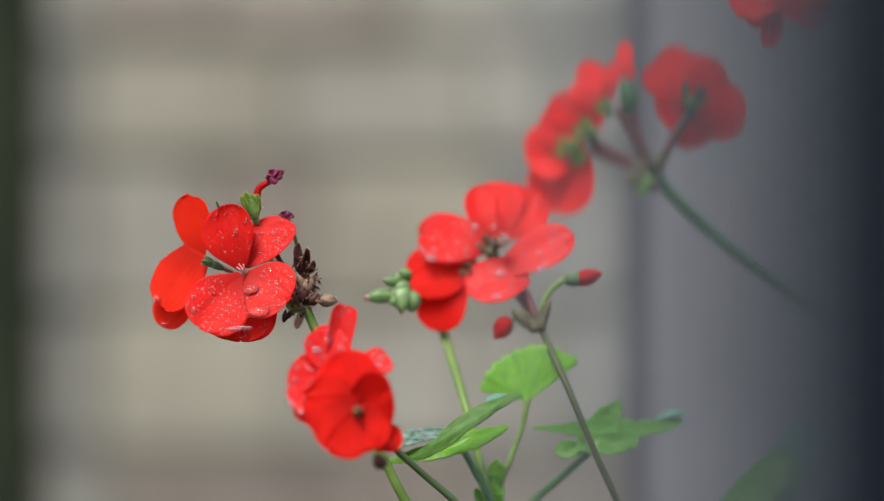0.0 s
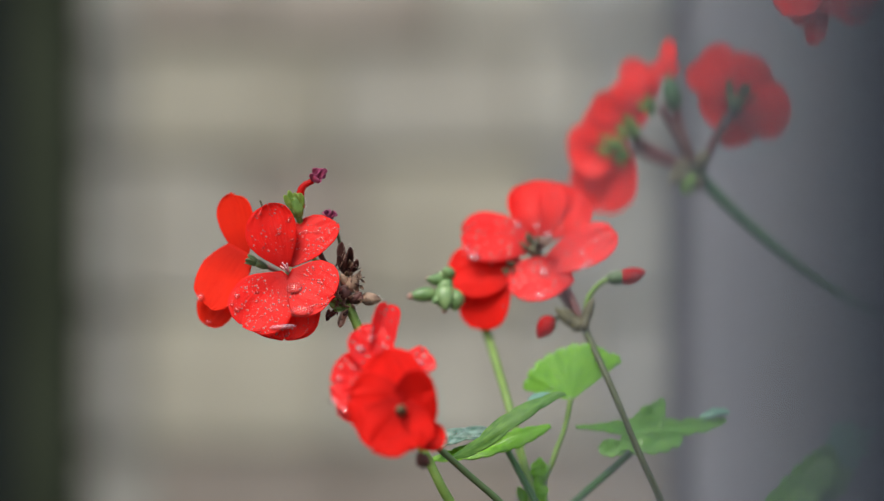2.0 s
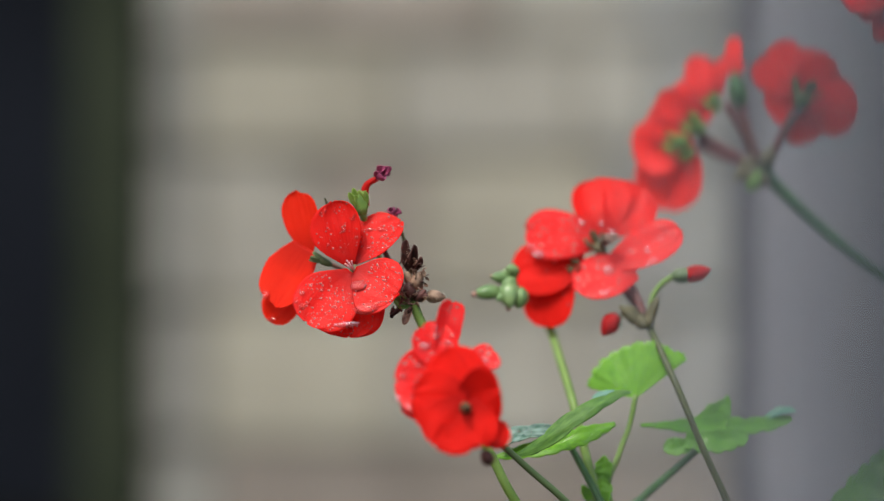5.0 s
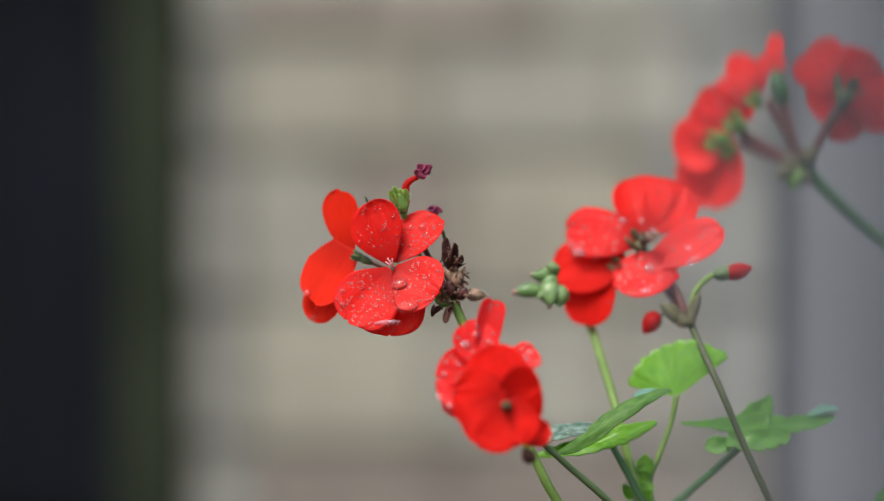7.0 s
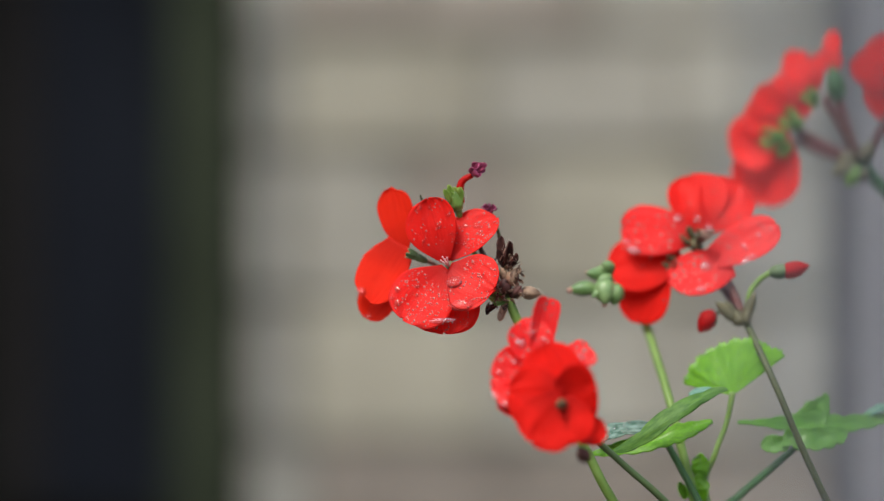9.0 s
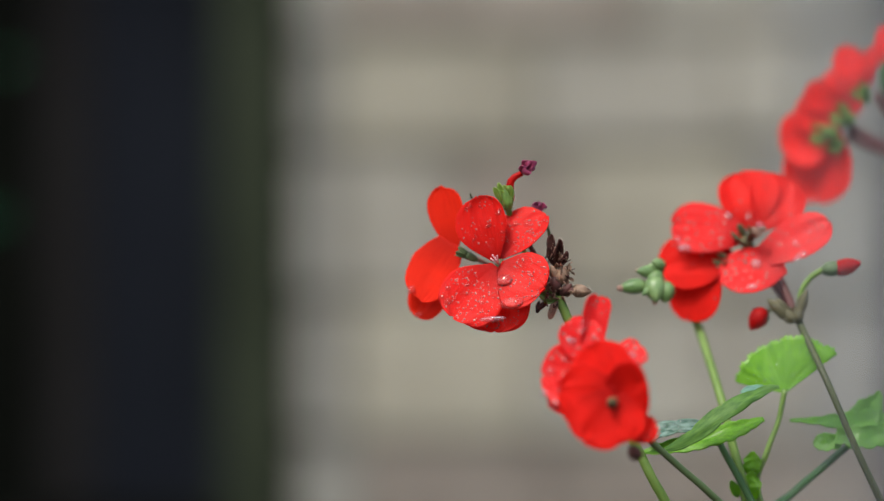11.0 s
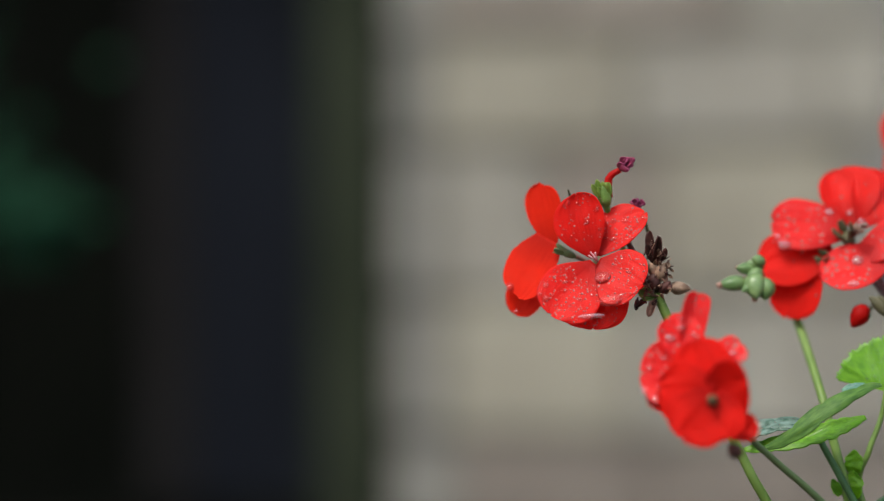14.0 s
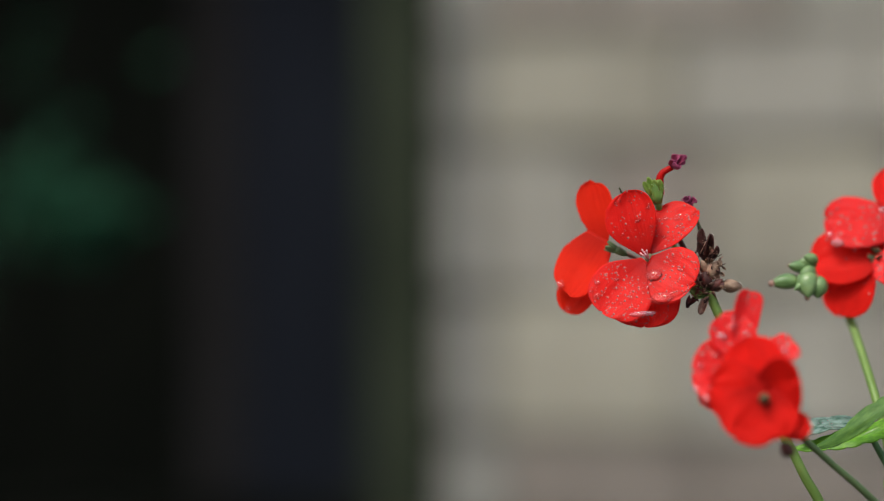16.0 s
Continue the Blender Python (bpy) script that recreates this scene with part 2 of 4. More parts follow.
def tube(points, segments=12, steps=7, bm=None, lumpy=0.04):
    """A stem along the points, with rounded ends."""
    bm = bm or bmesh.new()
    line = curve(points, steps)
    rings = []
    side = None
    for i, q in enumerate(line):
        a, b = line[max(i - 1, 0)][:3], line[min(i + 1, len(line) - 1)][:3]
        d = Vector(b - a).normalized()
        side = (side - d * side.dot(d)).normalized() if side else d.orthogonal().normalized()
        up = d.cross(side)
        c, r = Vector(q[:3]), max(abs(q[3]), 1e-5)
        ring = []
        for k in range(segments):
            ang = 2 * math.pi * k / segments
            w = r * (1 + lumpy * noise.noise(c * 260 + Vector((ang, 0, 0))))
            ring.append(bm.verts.new(c + (side * math.cos(ang) + up * math.sin(ang)) * w))
        rings.append(ring)
    for r1, r2 in zip(rings, rings[1:]):
        for k in range(segments):
            bm.faces.new((r1[k], r1[(k + 1) % segments], r2[(k + 1) % segments], r2[k]))
    for ring, d in ((rings[0], -1), (rings[-1], 1)):
        bm.faces.new(ring)
    return smooth(bm)


def lathe(base, tip, profile, ribs=0, depth=0.0, segments=16, bm=None, bend=(0, 0, 0)):
    """A bud-like body from base to tip; profile: (share of the length, radius)."""
    bm = bm or bmesh.new()
    base, tip, bend = Vector(base), Vector(tip), Vector(bend)
    d = (tip - base)
    n = d.normalized()
    s = n.orthogonal().normalized()
    u = n.cross(s)
    rings = []
    for t, r in profile:
        c = base + d * t + bend * (t * t)
        rings.append([bm.verts.new(c + (s * math.cos(a) + u * math.sin(a)) * max(r, 2e-5) * (1 + depth * math.cos(ribs * a)))
                      for a in (2 * math.pi * k / segments for k in range(segments))])
    for r1, r2 in zip(rings, rings[1:]):
        for k in range(segments):
            bm.faces.new((r1[k], r1[(k + 1) % segments], r2[(k + 1) % segments], r2[k]))
    bm.faces.new(rings[0])
    bm.faces.new(rings[-1])
    return smooth(bm)


def sheet(grid, thickness, uvs, bm=None):
    """A thin closed body from a grid of (point, normal)."""
    bm = bm or bmesh.new()
    layer = bm.loops.layers.uv.verify()
    top = [[bm.verts.new(p + n * thickness / 2) for p, n in row] for row in grid]
    low = [[bm.verts.new(p - n * thickness / 2) for p, n in row] for row in grid]
    uv = {}
    for row, rows in ((top, uvs), (low, uvs)):
        for vs, us in zip(row, rows):
            for v, w in zip(vs, us):
                uv[v] = w
    def face(*vs):
        f = bm.faces.new(vs)
        for l in f.loops:
            l[layer].uv = uv[l.vert]
    R, C = len(grid), len(grid[0])
    for i in range(R - 1):
        for j in range(C - 1):
            face(top[i][j], top[i][j + 1], top[i + 1][j + 1], top[i + 1][j])
            face(low[i][j], low[i + 1][j], low[i + 1][j + 1], low[i][j + 1])
        face(top[i][0], top[i + 1][0], low[i + 1][0], low[i][0])
        face(top[i][-1], low[i][-1], low[i + 1][-1], top[i + 1][-1])
    for j in range(C - 1):
        face(top[0][j], low[0][j], low[0][j + 1], top[0][j + 1])
        face(top[-1][j], top[-1][j + 1], low[-1][j + 1], low[-1][j])
    return smooth(bm)


def petal_point(base, tip, width, normal, cup, curl, ruffle, seed, full=0.9):
    base, tip, normal = Vector(base), Vector(tip), Vector(normal)
    d = tip - base
    n = (normal - d * normal.dot(d) / d.dot(d)).normalized()
    s = d.normalized().cross(n)
    L = d.length

    def at(u, v):
        if u > 0.6:
            w = max(1 - ((u - 0.6) / 0.4) ** 2.2, 0) ** 0.5
        else:
            w = 0.10 + 0.90 * math.sin(math.pi / 2 * max(u, 0) / 0.6) ** (full + 0.2)
        w *= 1 + 0.05 * math.sin(seed * 2.1 + 3 * u) * v + 0.07 * noise.noise(Vector((u * 3.0, seed * 5.3, 4.0 if v > 0 else 9.0)))
        reach = u * (1 + 0.05 * u * noise.noise(Vector((v * w * 2.2, seed * 2.9, 7.0))))
        wave = noise.noise(Vector((v * 1.6 + seed * 7.7, u * 1.9, seed * 3.1)))
        fine = noise.noise(Vector((v * 3.5 + seed * 1.7, u * 2.0, seed)))
        crease = -0.045 * width * math.exp(-(v / 0.13) ** 2) * (1 - u * 0.6)
        lift = cup * width * (w * v) ** 2 + curl * L * (u * u - u * 0.25) + ruffle * width * u * (wave + 0.5 * fine) + crease + 0.008 * width * u * math.sin(v * 9.0 + seed)
        return base + d * reach + s * (width / 2 * w * v) + n * lift
    return at


SURFACES = []


def petal(parent, base, tip, width, normal=(0, -1, 0), cup=0.10, curl=-0.06, ruffle=0.10, seed=0, mat=None, label="", name="petal", full=0.9, rows=24, cols=21):
    at = petal_point(base, tip, width, normal, cup, curl, ruffle, seed, full)
    us = [math.sin(math.pi / 2 * i / (rows - 1)) * 0.9995 for i in range(rows)]
    vs = [-1 + 2 * j / (cols - 1) for j in range(cols)]
    grid, uvs = [], []
    e = 0.01
    for u in us:
        grid.append([])
        uvs.append([])
        for v in vs:
            p = at(u, v)
            n = (at(min(u + e, 0.9), v) - at(min(u, 0.9 - e) - e, v)).cross(at(u, v + e) - at(u, v - e))
            n = n.normalized() if n.length > 0 else Vector(normal)
            grid[-1].append((p, n))
            uvs[-1].append((u, v * 0.5 + 0.5 + seed * 0.37))
    SURFACES.append((at, parent, width, mat))
    return part(name, sheet(grid, 0.00028, uvs), mat or RED, parent, label)


def broad_petal(parent, base, tip, left, right, near, far, normal=(0, -1, 0), seed=0, mat=None, label="", bend=0.0, peak=0.62, claw=0.12, blunt=2.3, cup=0.05, curl=-0.05, ruffle=0.075, notch=0.03, rows=30, cols=27):
    """A broad, soft petal. base, tip: spots, at near and far centimetres; left, right: half widths on either side of its axis."""
    b, t = spot(base, near), spot(tip, far)
    d = t - b
    n = Vector(normal)
    n = (n - d * n.dot(d) / d.dot(d)).normalized()
    s = d.normalized().cross(n)
    L, hl, hr = d.length, span(left, far), span(right, far)
    width = hl + hr

    def at(u, v):
        u = min(max(u, 0.0), 1.0)
        if u > peak:
            w = max(1 - ((u - peak) / (1 - peak)) ** blunt, 0) ** (1 / blunt)
        else:
            w = claw + (1 - claw) * math.sin(math.pi / 2 * u / peak) ** 1.15
        w *= 1 + 0.05 * noise.noise(Vector((u * 3.1, seed * 5.3, 4.0 if v > 0 else 9.0))) + 0.018 * noise.noise(Vector((u * 11.0, seed * 2.3, 4.0 if v > 0 else 9.0)))
        reach = u * (1 + u ** 3 * (0.05 * noise.noise(Vector((v * 1.8, seed * 2.9, 7.0))) + 0.018 * noise.noise(Vector((v * 6.0, seed * 1.9, 2.0))) - notch * math.exp(-(v / 0.3) ** 2)))
        wave = noise.noise(Vector((v * 1.3 + seed * 7.7, u * 1.6, seed * 3.1)))
        fine = noise.noise(Vector((v * 4.0 + seed * 1.7, u * 3.0, seed)))
        fan = noise.noise(Vector((v * 9.0, u * 1.2, seed * 4.1)))
        lift = cup * width * (w * v) ** 2 + curl * L * (u * u - u * 0.3) + ruffle * width * u * (wave + 0.35 * fine * u) + 0.010 * width * u * fan - 0.012 * width * math.exp(-(v / 0.3) ** 2) * (1 - u) * u * 4
        return b + d * reach + s * ((hr if v > 0 else hl) * w * v + bend * L * 4 * u * (1 - u)) + n * lift
    us = [math.sin(math.pi / 2 * i / (rows - 1)) * 0.9996 for i in range(rows)]
    vs = [-1 + 2 * j / (cols - 1) for j in range(cols)]
    grid, uvs = [], []
    e = 0.012
    for u in us:
        grid.append([])
        uvs.append([])
        for v in vs:
            q = min(u, 0.95)
            nn = (at(q + e, v) - at(q - e, v)).cross(at(q, v + e) - at(q, v - e))
            grid[-1].append((at(u, v), nn.normalized() if nn.length > 0 else n))
            uvs[-1].append((u, v * 0.5 + 0.5 + seed * 0.37))
    SURFACES.append((at, parent, width, mat))
    return part("petal", sheet(grid, 0.00025, uvs), mat or RED, parent, label)


def folded_blade(parent, line, normal, mat, seed, label="", fold=0.2, teeth=6, cut=0.22):
    """A leaf, or a flank of one, seen at a low angle. line: (spot, cm, left, right) along it; the rim is scalloped."""
    pts = [(*spot(at, cm), span(a, cm)) for at, cm, a, b in line]
    other = [(*spot(at, cm), span(b, cm)) for at, cm, a, b in line]
    axis, twin = curve(pts, 10), curve(other, 10)
    n0 = Vector(normal).normalized()
    grid, uvs = [], []
    count = len(axis)
    for i in range(count):
        d = Vector(axis[min(i + 1, count - 1)][:3] - axis[max(i - 1, 0)][:3]).normalized()
        n = (n0 - d * n0.dot(d)).normalized()
        s = d.cross(n)
        c, u = Vector(axis[i][:3]), i / (count - 1)
        grid.append([])
        uvs.append([])
        for j in range(13):
            v = -1 + j / 6
            h = max(axis[i][3] if v < 0 else twin[i][3], 0.00008)
            rim = 1 - cut + cut * abs(math.sin(u * math.pi * teeth + (0.8 if v > 0 else 0))) ** 0.6 + 0.10 * noise.noise(Vector((u * 6.0, seed, 3.0 if v > 0 else 8.0)))
            k = 1 - (1 - rim) * v * v
            lift = fold * h * abs(v) ** 1.3 + h * 0.16 * noise.noise(Vector((u * 5.0, v * 1.4, seed))) + 0.025 * h * math.sin(u * 3.0 * teeth + v * 4.0 + seed)
            grid[-1].append((c + s * (h * v * k) + n * lift, (n - s * (0.5 * fold * v)).normalized()))
            uvs[-1].append((abs(v), u * 0.9 + seed * 0.31))
    return part("leaf_blade", sheet(grid, 0.0004, uvs), mat, parent, label)


LEAVES = []


def leaf_blade(parent, base, tip, normal, radius, spread=150.0, cup=0.15, fold=0.05, lobes=7, seed=0, mat=None, label="", droop=0.0, depth=0.10, skew=0.0, shrink=0.10):
    """A round, scalloped geranium leaf: ribs fan out from the stalk at base, the middle one towards tip."""
    base, d, normal = Vector(base), Vector(tip) - Vector(base), Vector(normal)
    d.normalize()
    n = (normal - d * normal.dot(d)).normalized()
    s = d.cross(n)
    rows, cols = 13, lobes * 8 + 1
    half = radians(spread)

    def at(t, a):
        k = a / half
        rim = 1 - depth + depth * abs(math.cos(k * lobes * math.pi / 2)) ** 0.7 + 0.028 * math.cos(k * lobes * 9.0 + seed) + 0.05 * noise.noise(Vector((k * 2.2, seed * 3.3, 0)))
        rr = radius * t * (1 - (1 - rim) * t * t) * (1.0 - shrink * k * k + skew * k)
        rib = fold * radius * t * math.cos(k * lobes * math.pi) * 0.5
        lift = cup * radius * t * t + rib + 0.10 * radius * t * noise.noise(Vector((k * 1.9 + seed, t * 1.5, seed * 2.0))) - droop * radius * t * t * k * k
        return base + (d * math.cos(a) + s * math.sin(a)) * rr + n * lift
    grid, uvs = [], []
    e = 0.01
    for i in range(rows):
        t = 0.02 + 0.98 * i / (rows - 1)
        grid.append([])
        uvs.append([])
        for j in range(cols):
            a = -half + 2 * half * j / (cols - 1)
            nn = (at(t + e, a) - at(t - e, a)).cross(at(t, a + e) - at(t, a - e)).normalized()
            grid[-1].append((at(t, a), nn))
            uvs[-1].append((t, (a / half) * 0.5 + 0.5 + seed * 0.31))
    LEAVES.append((at, half))
    return part("leaf_blade", sheet(grid, 0.0005, uvs), mat or LEAF, parent, label)


def sepals(parent, base, tip, radius, count=5, mat=None, open_out=0.5):
    """A green calyx: a short cup with pointed sepals round it."""
    base, tip = Vector(base), Vector(tip)
    d = tip - base
    n = d.normalized()
    s = n.orthogonal().normalized()
    u = n.cross(s)
    bm = lathe(base, base + d * 0.55, [(0, radius * 0.35), (0.3, radius * 0.8), (0.8, radius), (1.0, radius * 0.8)], 5, 0.08)
    part("calyx", bm, mat or CALYX, parent)
    for k in range(count):
        a = 2 * math.pi * k / count + 0.4
        out = s * math.cos(a) + u * math.sin(a)
        petal(parent, base + d * 0.35 + out * radius * 0.6, base + d + out * radius * (0.8 + open_out), radius * 1.15, out + n * 0.2, 0.15, 0.1, 0.04, k, mat or CALYX, name="sepal", rows=8, cols=5)


def bud(parent, base, tip, radius, mat=None, name="bud", ribs=5, label="", bend=(0, 0, 0)):
    prof = [(0, radius * 0.25), (0.08, radius * 0.62), (0.25, radius * 0.95), (0.45, radius), (0.65, radius * 0.86), (0.82, radius * 0.55), (0.93, radius * 0.28), (1.0, radius * 0.05)]
    return part(name, lathe(base, tip, prof, ribs, 0.05, 15, None, bend), mat or BUD, parent, label)


def dome(bm, place, normal, r, flat=0.55, wide=1.0):
    """A water drop that sits on a surface."""
    n = Vector(normal).normalized()
    across = Vector((1, 0, 0.06))
    across = (across - n * across.dot(n)).normalized()
    turn = Matrix((across, n.cross(across), n)).transposed().to_4x4()
    m = Matrix.Translation(Vector(place)) @ turn @ Matrix.Diagonal((r * wide, r / wide ** 0.5, r * flat, 1))
    bmesh.ops.create_icosphere(bm, subdivisions=2, radius=1.0, matrix=m)
    bmesh.ops.delete(bm, geom=[v for v in bm.verts if (v.co - Vector(place)).dot(n) < -0.02 * r], context="VERTS")


def box(bm, x0, x1, y0, y1, z0, z1, bevel=0.0):
    r = bmesh.ops.create_cube(bm, size=1.0, matrix=Matrix.Translation(((x0 + x1) / 2, (y0 + y1) / 2, (z0 + z1) / 2)) @ Matrix.Diagonal((x1 - x0, y1 - y0, z1 - z0, 1)))
    if bevel:
        edges = {e for v in r["verts"] for e in v.link_edges}
        bmesh.ops.bevel(bm, geom=list(edges), offset=bevel, segments=2, affect="EDGES")
    return bm


# ---- the yard: ground, walls, dark shed ----
bm = bmesh.new()
bmesh.ops.create_grid(bm, x_segments=80, y_segments=80, size=60.0)
for v in bm.verts:
    near = math.exp(-(v.co.length / 8.0) ** 2)
    v.co.z = 0.03 * noise.noise(v.co * 0.6) * (1 - near)
ground = tagged(part("ground", bm, SOIL), "dark damp garden soil around the geraniums", "ground", kind="structure")

WALL_Y, WALL_L, WALL_R, WALL_TOP = 2.80, -0.600, 0.30, 2.10
wall = tagged(part("wall_back", box(bmesh.new(), WALL_L + 0.006, WALL_R - 0.004, WALL_Y + 0.022, WALL_Y + 0.34, -0.1, WALL_TOP - 0.01), MORTAR), "weathered buff stone block garden wall", "wall", kind="structure")
grey = tagged(part("wall_side", box(bmesh.new(), WALL_R + 0.04, 5.5, WALL_Y + 0.01, WALL_Y + 0.35, -0.1, WALL_TOP, 0.01), GREY_WALL), "blue-grey rendered wall beside the stone wall", "wall", kind="structure")
joint = tagged(part("trim", box(bmesh.new(), WALL_R, WALL_R + 0.038, WALL_Y + 0.03, WALL_Y + 0.30, -0.1, WALL_TOP, 0.004), STRIP), "grey narrow strip between the two walls", "trim", kind="structure")

# dark open shed to the left of the stone wall
post = tagged(part("timber_post", box(bmesh.new(), WALL_L - 0.118, WALL_L - 0.004, WALL_Y - 0.02, WALL_Y + 0.09, -0.1, WALL_TOP, 0.008), MOSSY), "mossy dark timber post at the end of the stone wall", "post")
shed = thing("shed_front", (-0.9, WALL_Y + 0.3, 0), "navy and grey timber boards of a shed, shade in their colours", "shed")
rng = random.Random(4)
x = WALL_L - 0.120
for k, (w, mat) in enumerate([(0.257, SHADED_NAVY), (0.10, SHADED_PLANK), (0.14, SHADE_DARK), (0.13, SHADE_DARK), (0.14, SHADE_DARK), (0.13, SHADE_DARK), (0.14, SHADE_DARK), (0.15, SHADE_DARK)]):
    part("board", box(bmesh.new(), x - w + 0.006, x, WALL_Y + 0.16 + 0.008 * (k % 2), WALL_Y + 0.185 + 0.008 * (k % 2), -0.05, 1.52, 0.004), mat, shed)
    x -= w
# Roof added out of view to keep sky light off the boards.
part("added_shade_roof", box(bmesh.new(), -2.4, WALL_L - 0.11, WALL_Y - 0.26, WALL_Y + 0.5, 1.54, 1.59, 0.006), ROOFING, shed)
part("back_panel", box(bmesh.new(), -2.4, WALL_L - 0.11, WALL_Y + 0.215, WALL_Y + 0.26, -0.05, 1.53), SHADE_DARK, shed)
# Unseen side panel, added to close the shed against sky light.
part("side_panel", box(bmesh.new(), -2.4, -2.36, WALL_Y - 0.6, WALL_Y + 0.21, -0.05, 1.53), SHADE_DARK, shed)
part("floor_slab", box(bmesh.new(), -2.35, WALL_L - 0.11, WALL_Y - 0.55, WALL_Y + 0.15, -0.05, 0.02, 0.004), SHADE_DARK, shed)

# shrub in front of the shed, its shade put into the leaf colour
shrub = thing("shrub", (-1.25, 2.55, 0), "green leafy shrub by the shed, shade in its leaf colour", "shrub")
for k in range(6):
    a = rng.uniform(-0.16, 0.06) - 0.1
    part("stem", tube([(-1.25, 2.55, -0.02, 0.012), (-1.25 + a * 0.4, 2.55 + rng.uniform(-0.05, 0.05), 0.28, 0.008), (-1.18 + a, 2.55 + rng.uniform(-0.1, 0.1), rng.uniform(0.5, 0.85), 0.003)], 6, 4), SHADE_DARK, shrub)
for k, (cx, cz, r, count) in enumerate([(-1.055, 0.475, 0.036, 70), (-1.11, 0.515, 0.06, 40), (-1.09, 0.66, 0.08, 10), (-1.30, 0.50, 0.08, 30)]):
    bm = bmesh.new()
    for i in range(count):
        p = Vector((cx + rng.gauss(0, r * 0.6), 2.52 + rng.gauss(0, 0.06), cz + rng.gauss(0, r * 0.55)))
        d = Vector((rng.uniform(-1, 1), rng.uniform(-1, 0.3), rng.uniform(-0.8, 0.4))).normalized()
        n = Vector((rng.uniform(-0.5, 0.5), -0.7, 0.8))
        n = (n - d * n.dot(d)).normalized()
        s = d.cross(n)
        L = rng.uniform(0.03, 0.055)
        ring = [bm.verts.new(p + d * L * u + s * L * 0.33 * w + n * L * h) for u, w, h in ((0, 0, 0), (0.3, 0.8, 0.06), (0.65, 0.75, 0.05), (1, 0, -0.1), (0.65, -0.75, 0.05), (0.3, -0.8, 0.06))]
        mid = bm.verts.new(p + d * L * 0.5 - n * L * 0.04)
        for a, b in zip(ring, ring[1:] + ring[:1]):
            bm.faces.new((a, b, mid))
    part("foliage", smooth(bm), SHADED_IVY, shrub)

# dark painted door post close to the camera
door_frame = thing("door_frame", (0.03, 0.12, 0), "dark navy door frame upright with a pale strip added for haze", "door frame")
bm = box(bmesh.new(), 0.0, 0.07, 0.0, 0.025, -0.02 - EYE, 2.05 - EYE, 0.002)
bmesh.ops.transform(bm, matrix=pose(0.0150, 0.118, EYE, 0, 0, -10), verts=bm.verts)
part("upright", bm, DOOR_NAVY, door_frame)
# Pale strip added to lay a blurred haze over the flowers behind.
bm = box(bmesh.new(), -0.0021, -0.0001, 0.002, 0.006, -0.02 - EYE, 2.05 - EYE, 0.0004)
bmesh.ops.transform(bm, matrix=pose(0.0150, 0.118, EYE, 0, 0, -10), verts=bm.verts)
part("weather_strip", bm, HAZE_PALE, door_frame, "pale blue-grey strip added for haze")

# ---- geranium with the flowers in front ----
BASE_A = (0.04212, 0.69, -0.02059)
plant = thing("geranium", BASE_A, "wet red geranium with four blooming heads and scalloped leaves", "flower")
ROOT_A = (0.03635, 0.68, 0.32288)
part("main_stem", tube([(*BASE_A[:2], -0.02, 0.009), (*(0.03898, 0.69, 0.18689), 0.0085), (*ROOT_A, 0.006)], 14), WOODY, plant)

# head with the sharp flower in front
stem = part("flower_stem", tube([(*(-0.04945, 0.67, 0.43016), 0.00180), (*(-0.04518, 0.67, 0.42039), 0.00170), (*(-0.03337, 0.67, 0.39902), 0.00170), (*(-0.01994, 0.67, 0.37257), 0.00170), (*(-0.0130, 0.67, 0.35934), 0.00180), (*(0.0030, 0.675, 0.33407), 0.00200), (*ROOT_A, 0.00241)]), GREEN, plant, "green hairy flower stalk")
broad_petal(stem, (-353, -34), (-387, 79), 47, 45, 66.5, 66.3, (0.1, -1, 0.25), 1, peak=0.58, claw=0.16, cup=0.03, curl=-0.03, bend=-0.06, notch=0.0)
broad_petal(stem, (-347, -30), (-264, 46), 52, 25, 66.7, 66.9, (-0.1, -1, 0.45), 2, WET_RED, peak=0.56, claw=0.16, cup=0.05, curl=-0.04)
broad_petal(stem, (-347, -42), (-267, -81), 49, 64, 66.3, 65.7, (0.05, -1, 0.3), 3, WET_RED, peak=0.52, claw=0.18, cup=0.02, curl=-0.03, ruffle=0.04)
broad_petal(stem, (-355, -43), (-433, -136), 64, 56, 66.4, 65.9, (0.0, -1, 0.35), 4, WET_RED, peak=0.55, claw=0.16, cup=0.04, curl=-0.03, ruffle=0.045, blunt=2.6)
broad_petal(stem, (-356, -46), (-356, -162), 64, 62, 66.6, 66.2, (0.0, -1, 0.35), 5, peak=0.56, claw=0.3, cup=0.05, curl=-0.05, notch=0.0, blunt=2.6)
part("tube", tube([(*(-0.06998, 0.664, 0.44203), 0.00180), (*(-0.06858, 0.676, 0.4386), 0.00120), (*(-0.05831, 0.676, 0.43245), 0.00100), (*(-0.04945, 0.67, 0.42955), 0.00120)], 10), BRACT, stem)
bm = bmesh.new()
for k, (dx, dy) in enumerate([(-7, -17), (-3, -13), (1, -16), (-10, -11), (-6, -8), (-1, -9)]):
    q = Vector((-0.07077, 0.662, 0.44166)) + Vector((dx * 0.0002, -0.002, -dy * 0.0002))
    tube([(*(-0.07018, 0.664, 0.44163), 0.0003), (*q, 0.00025)], 6, 3, bm)
    bmesh.ops.create_icosphere(bm, subdivisions=1, radius=0.0004, matrix=Matrix.Translation(q))
part("stamens", smooth(bm), PISTIL, stem, "pale pink stamens")
# second flower of this head, turned away
broad_petal(stem, (-427, -20), (-451, 97), 34, 36, 67.4, 67.6, (-0.35, -1, 0.1), 6, GLOWING, peak=0.66, claw=0.16, cup=0.06, curl=0.02, notch=0.0)
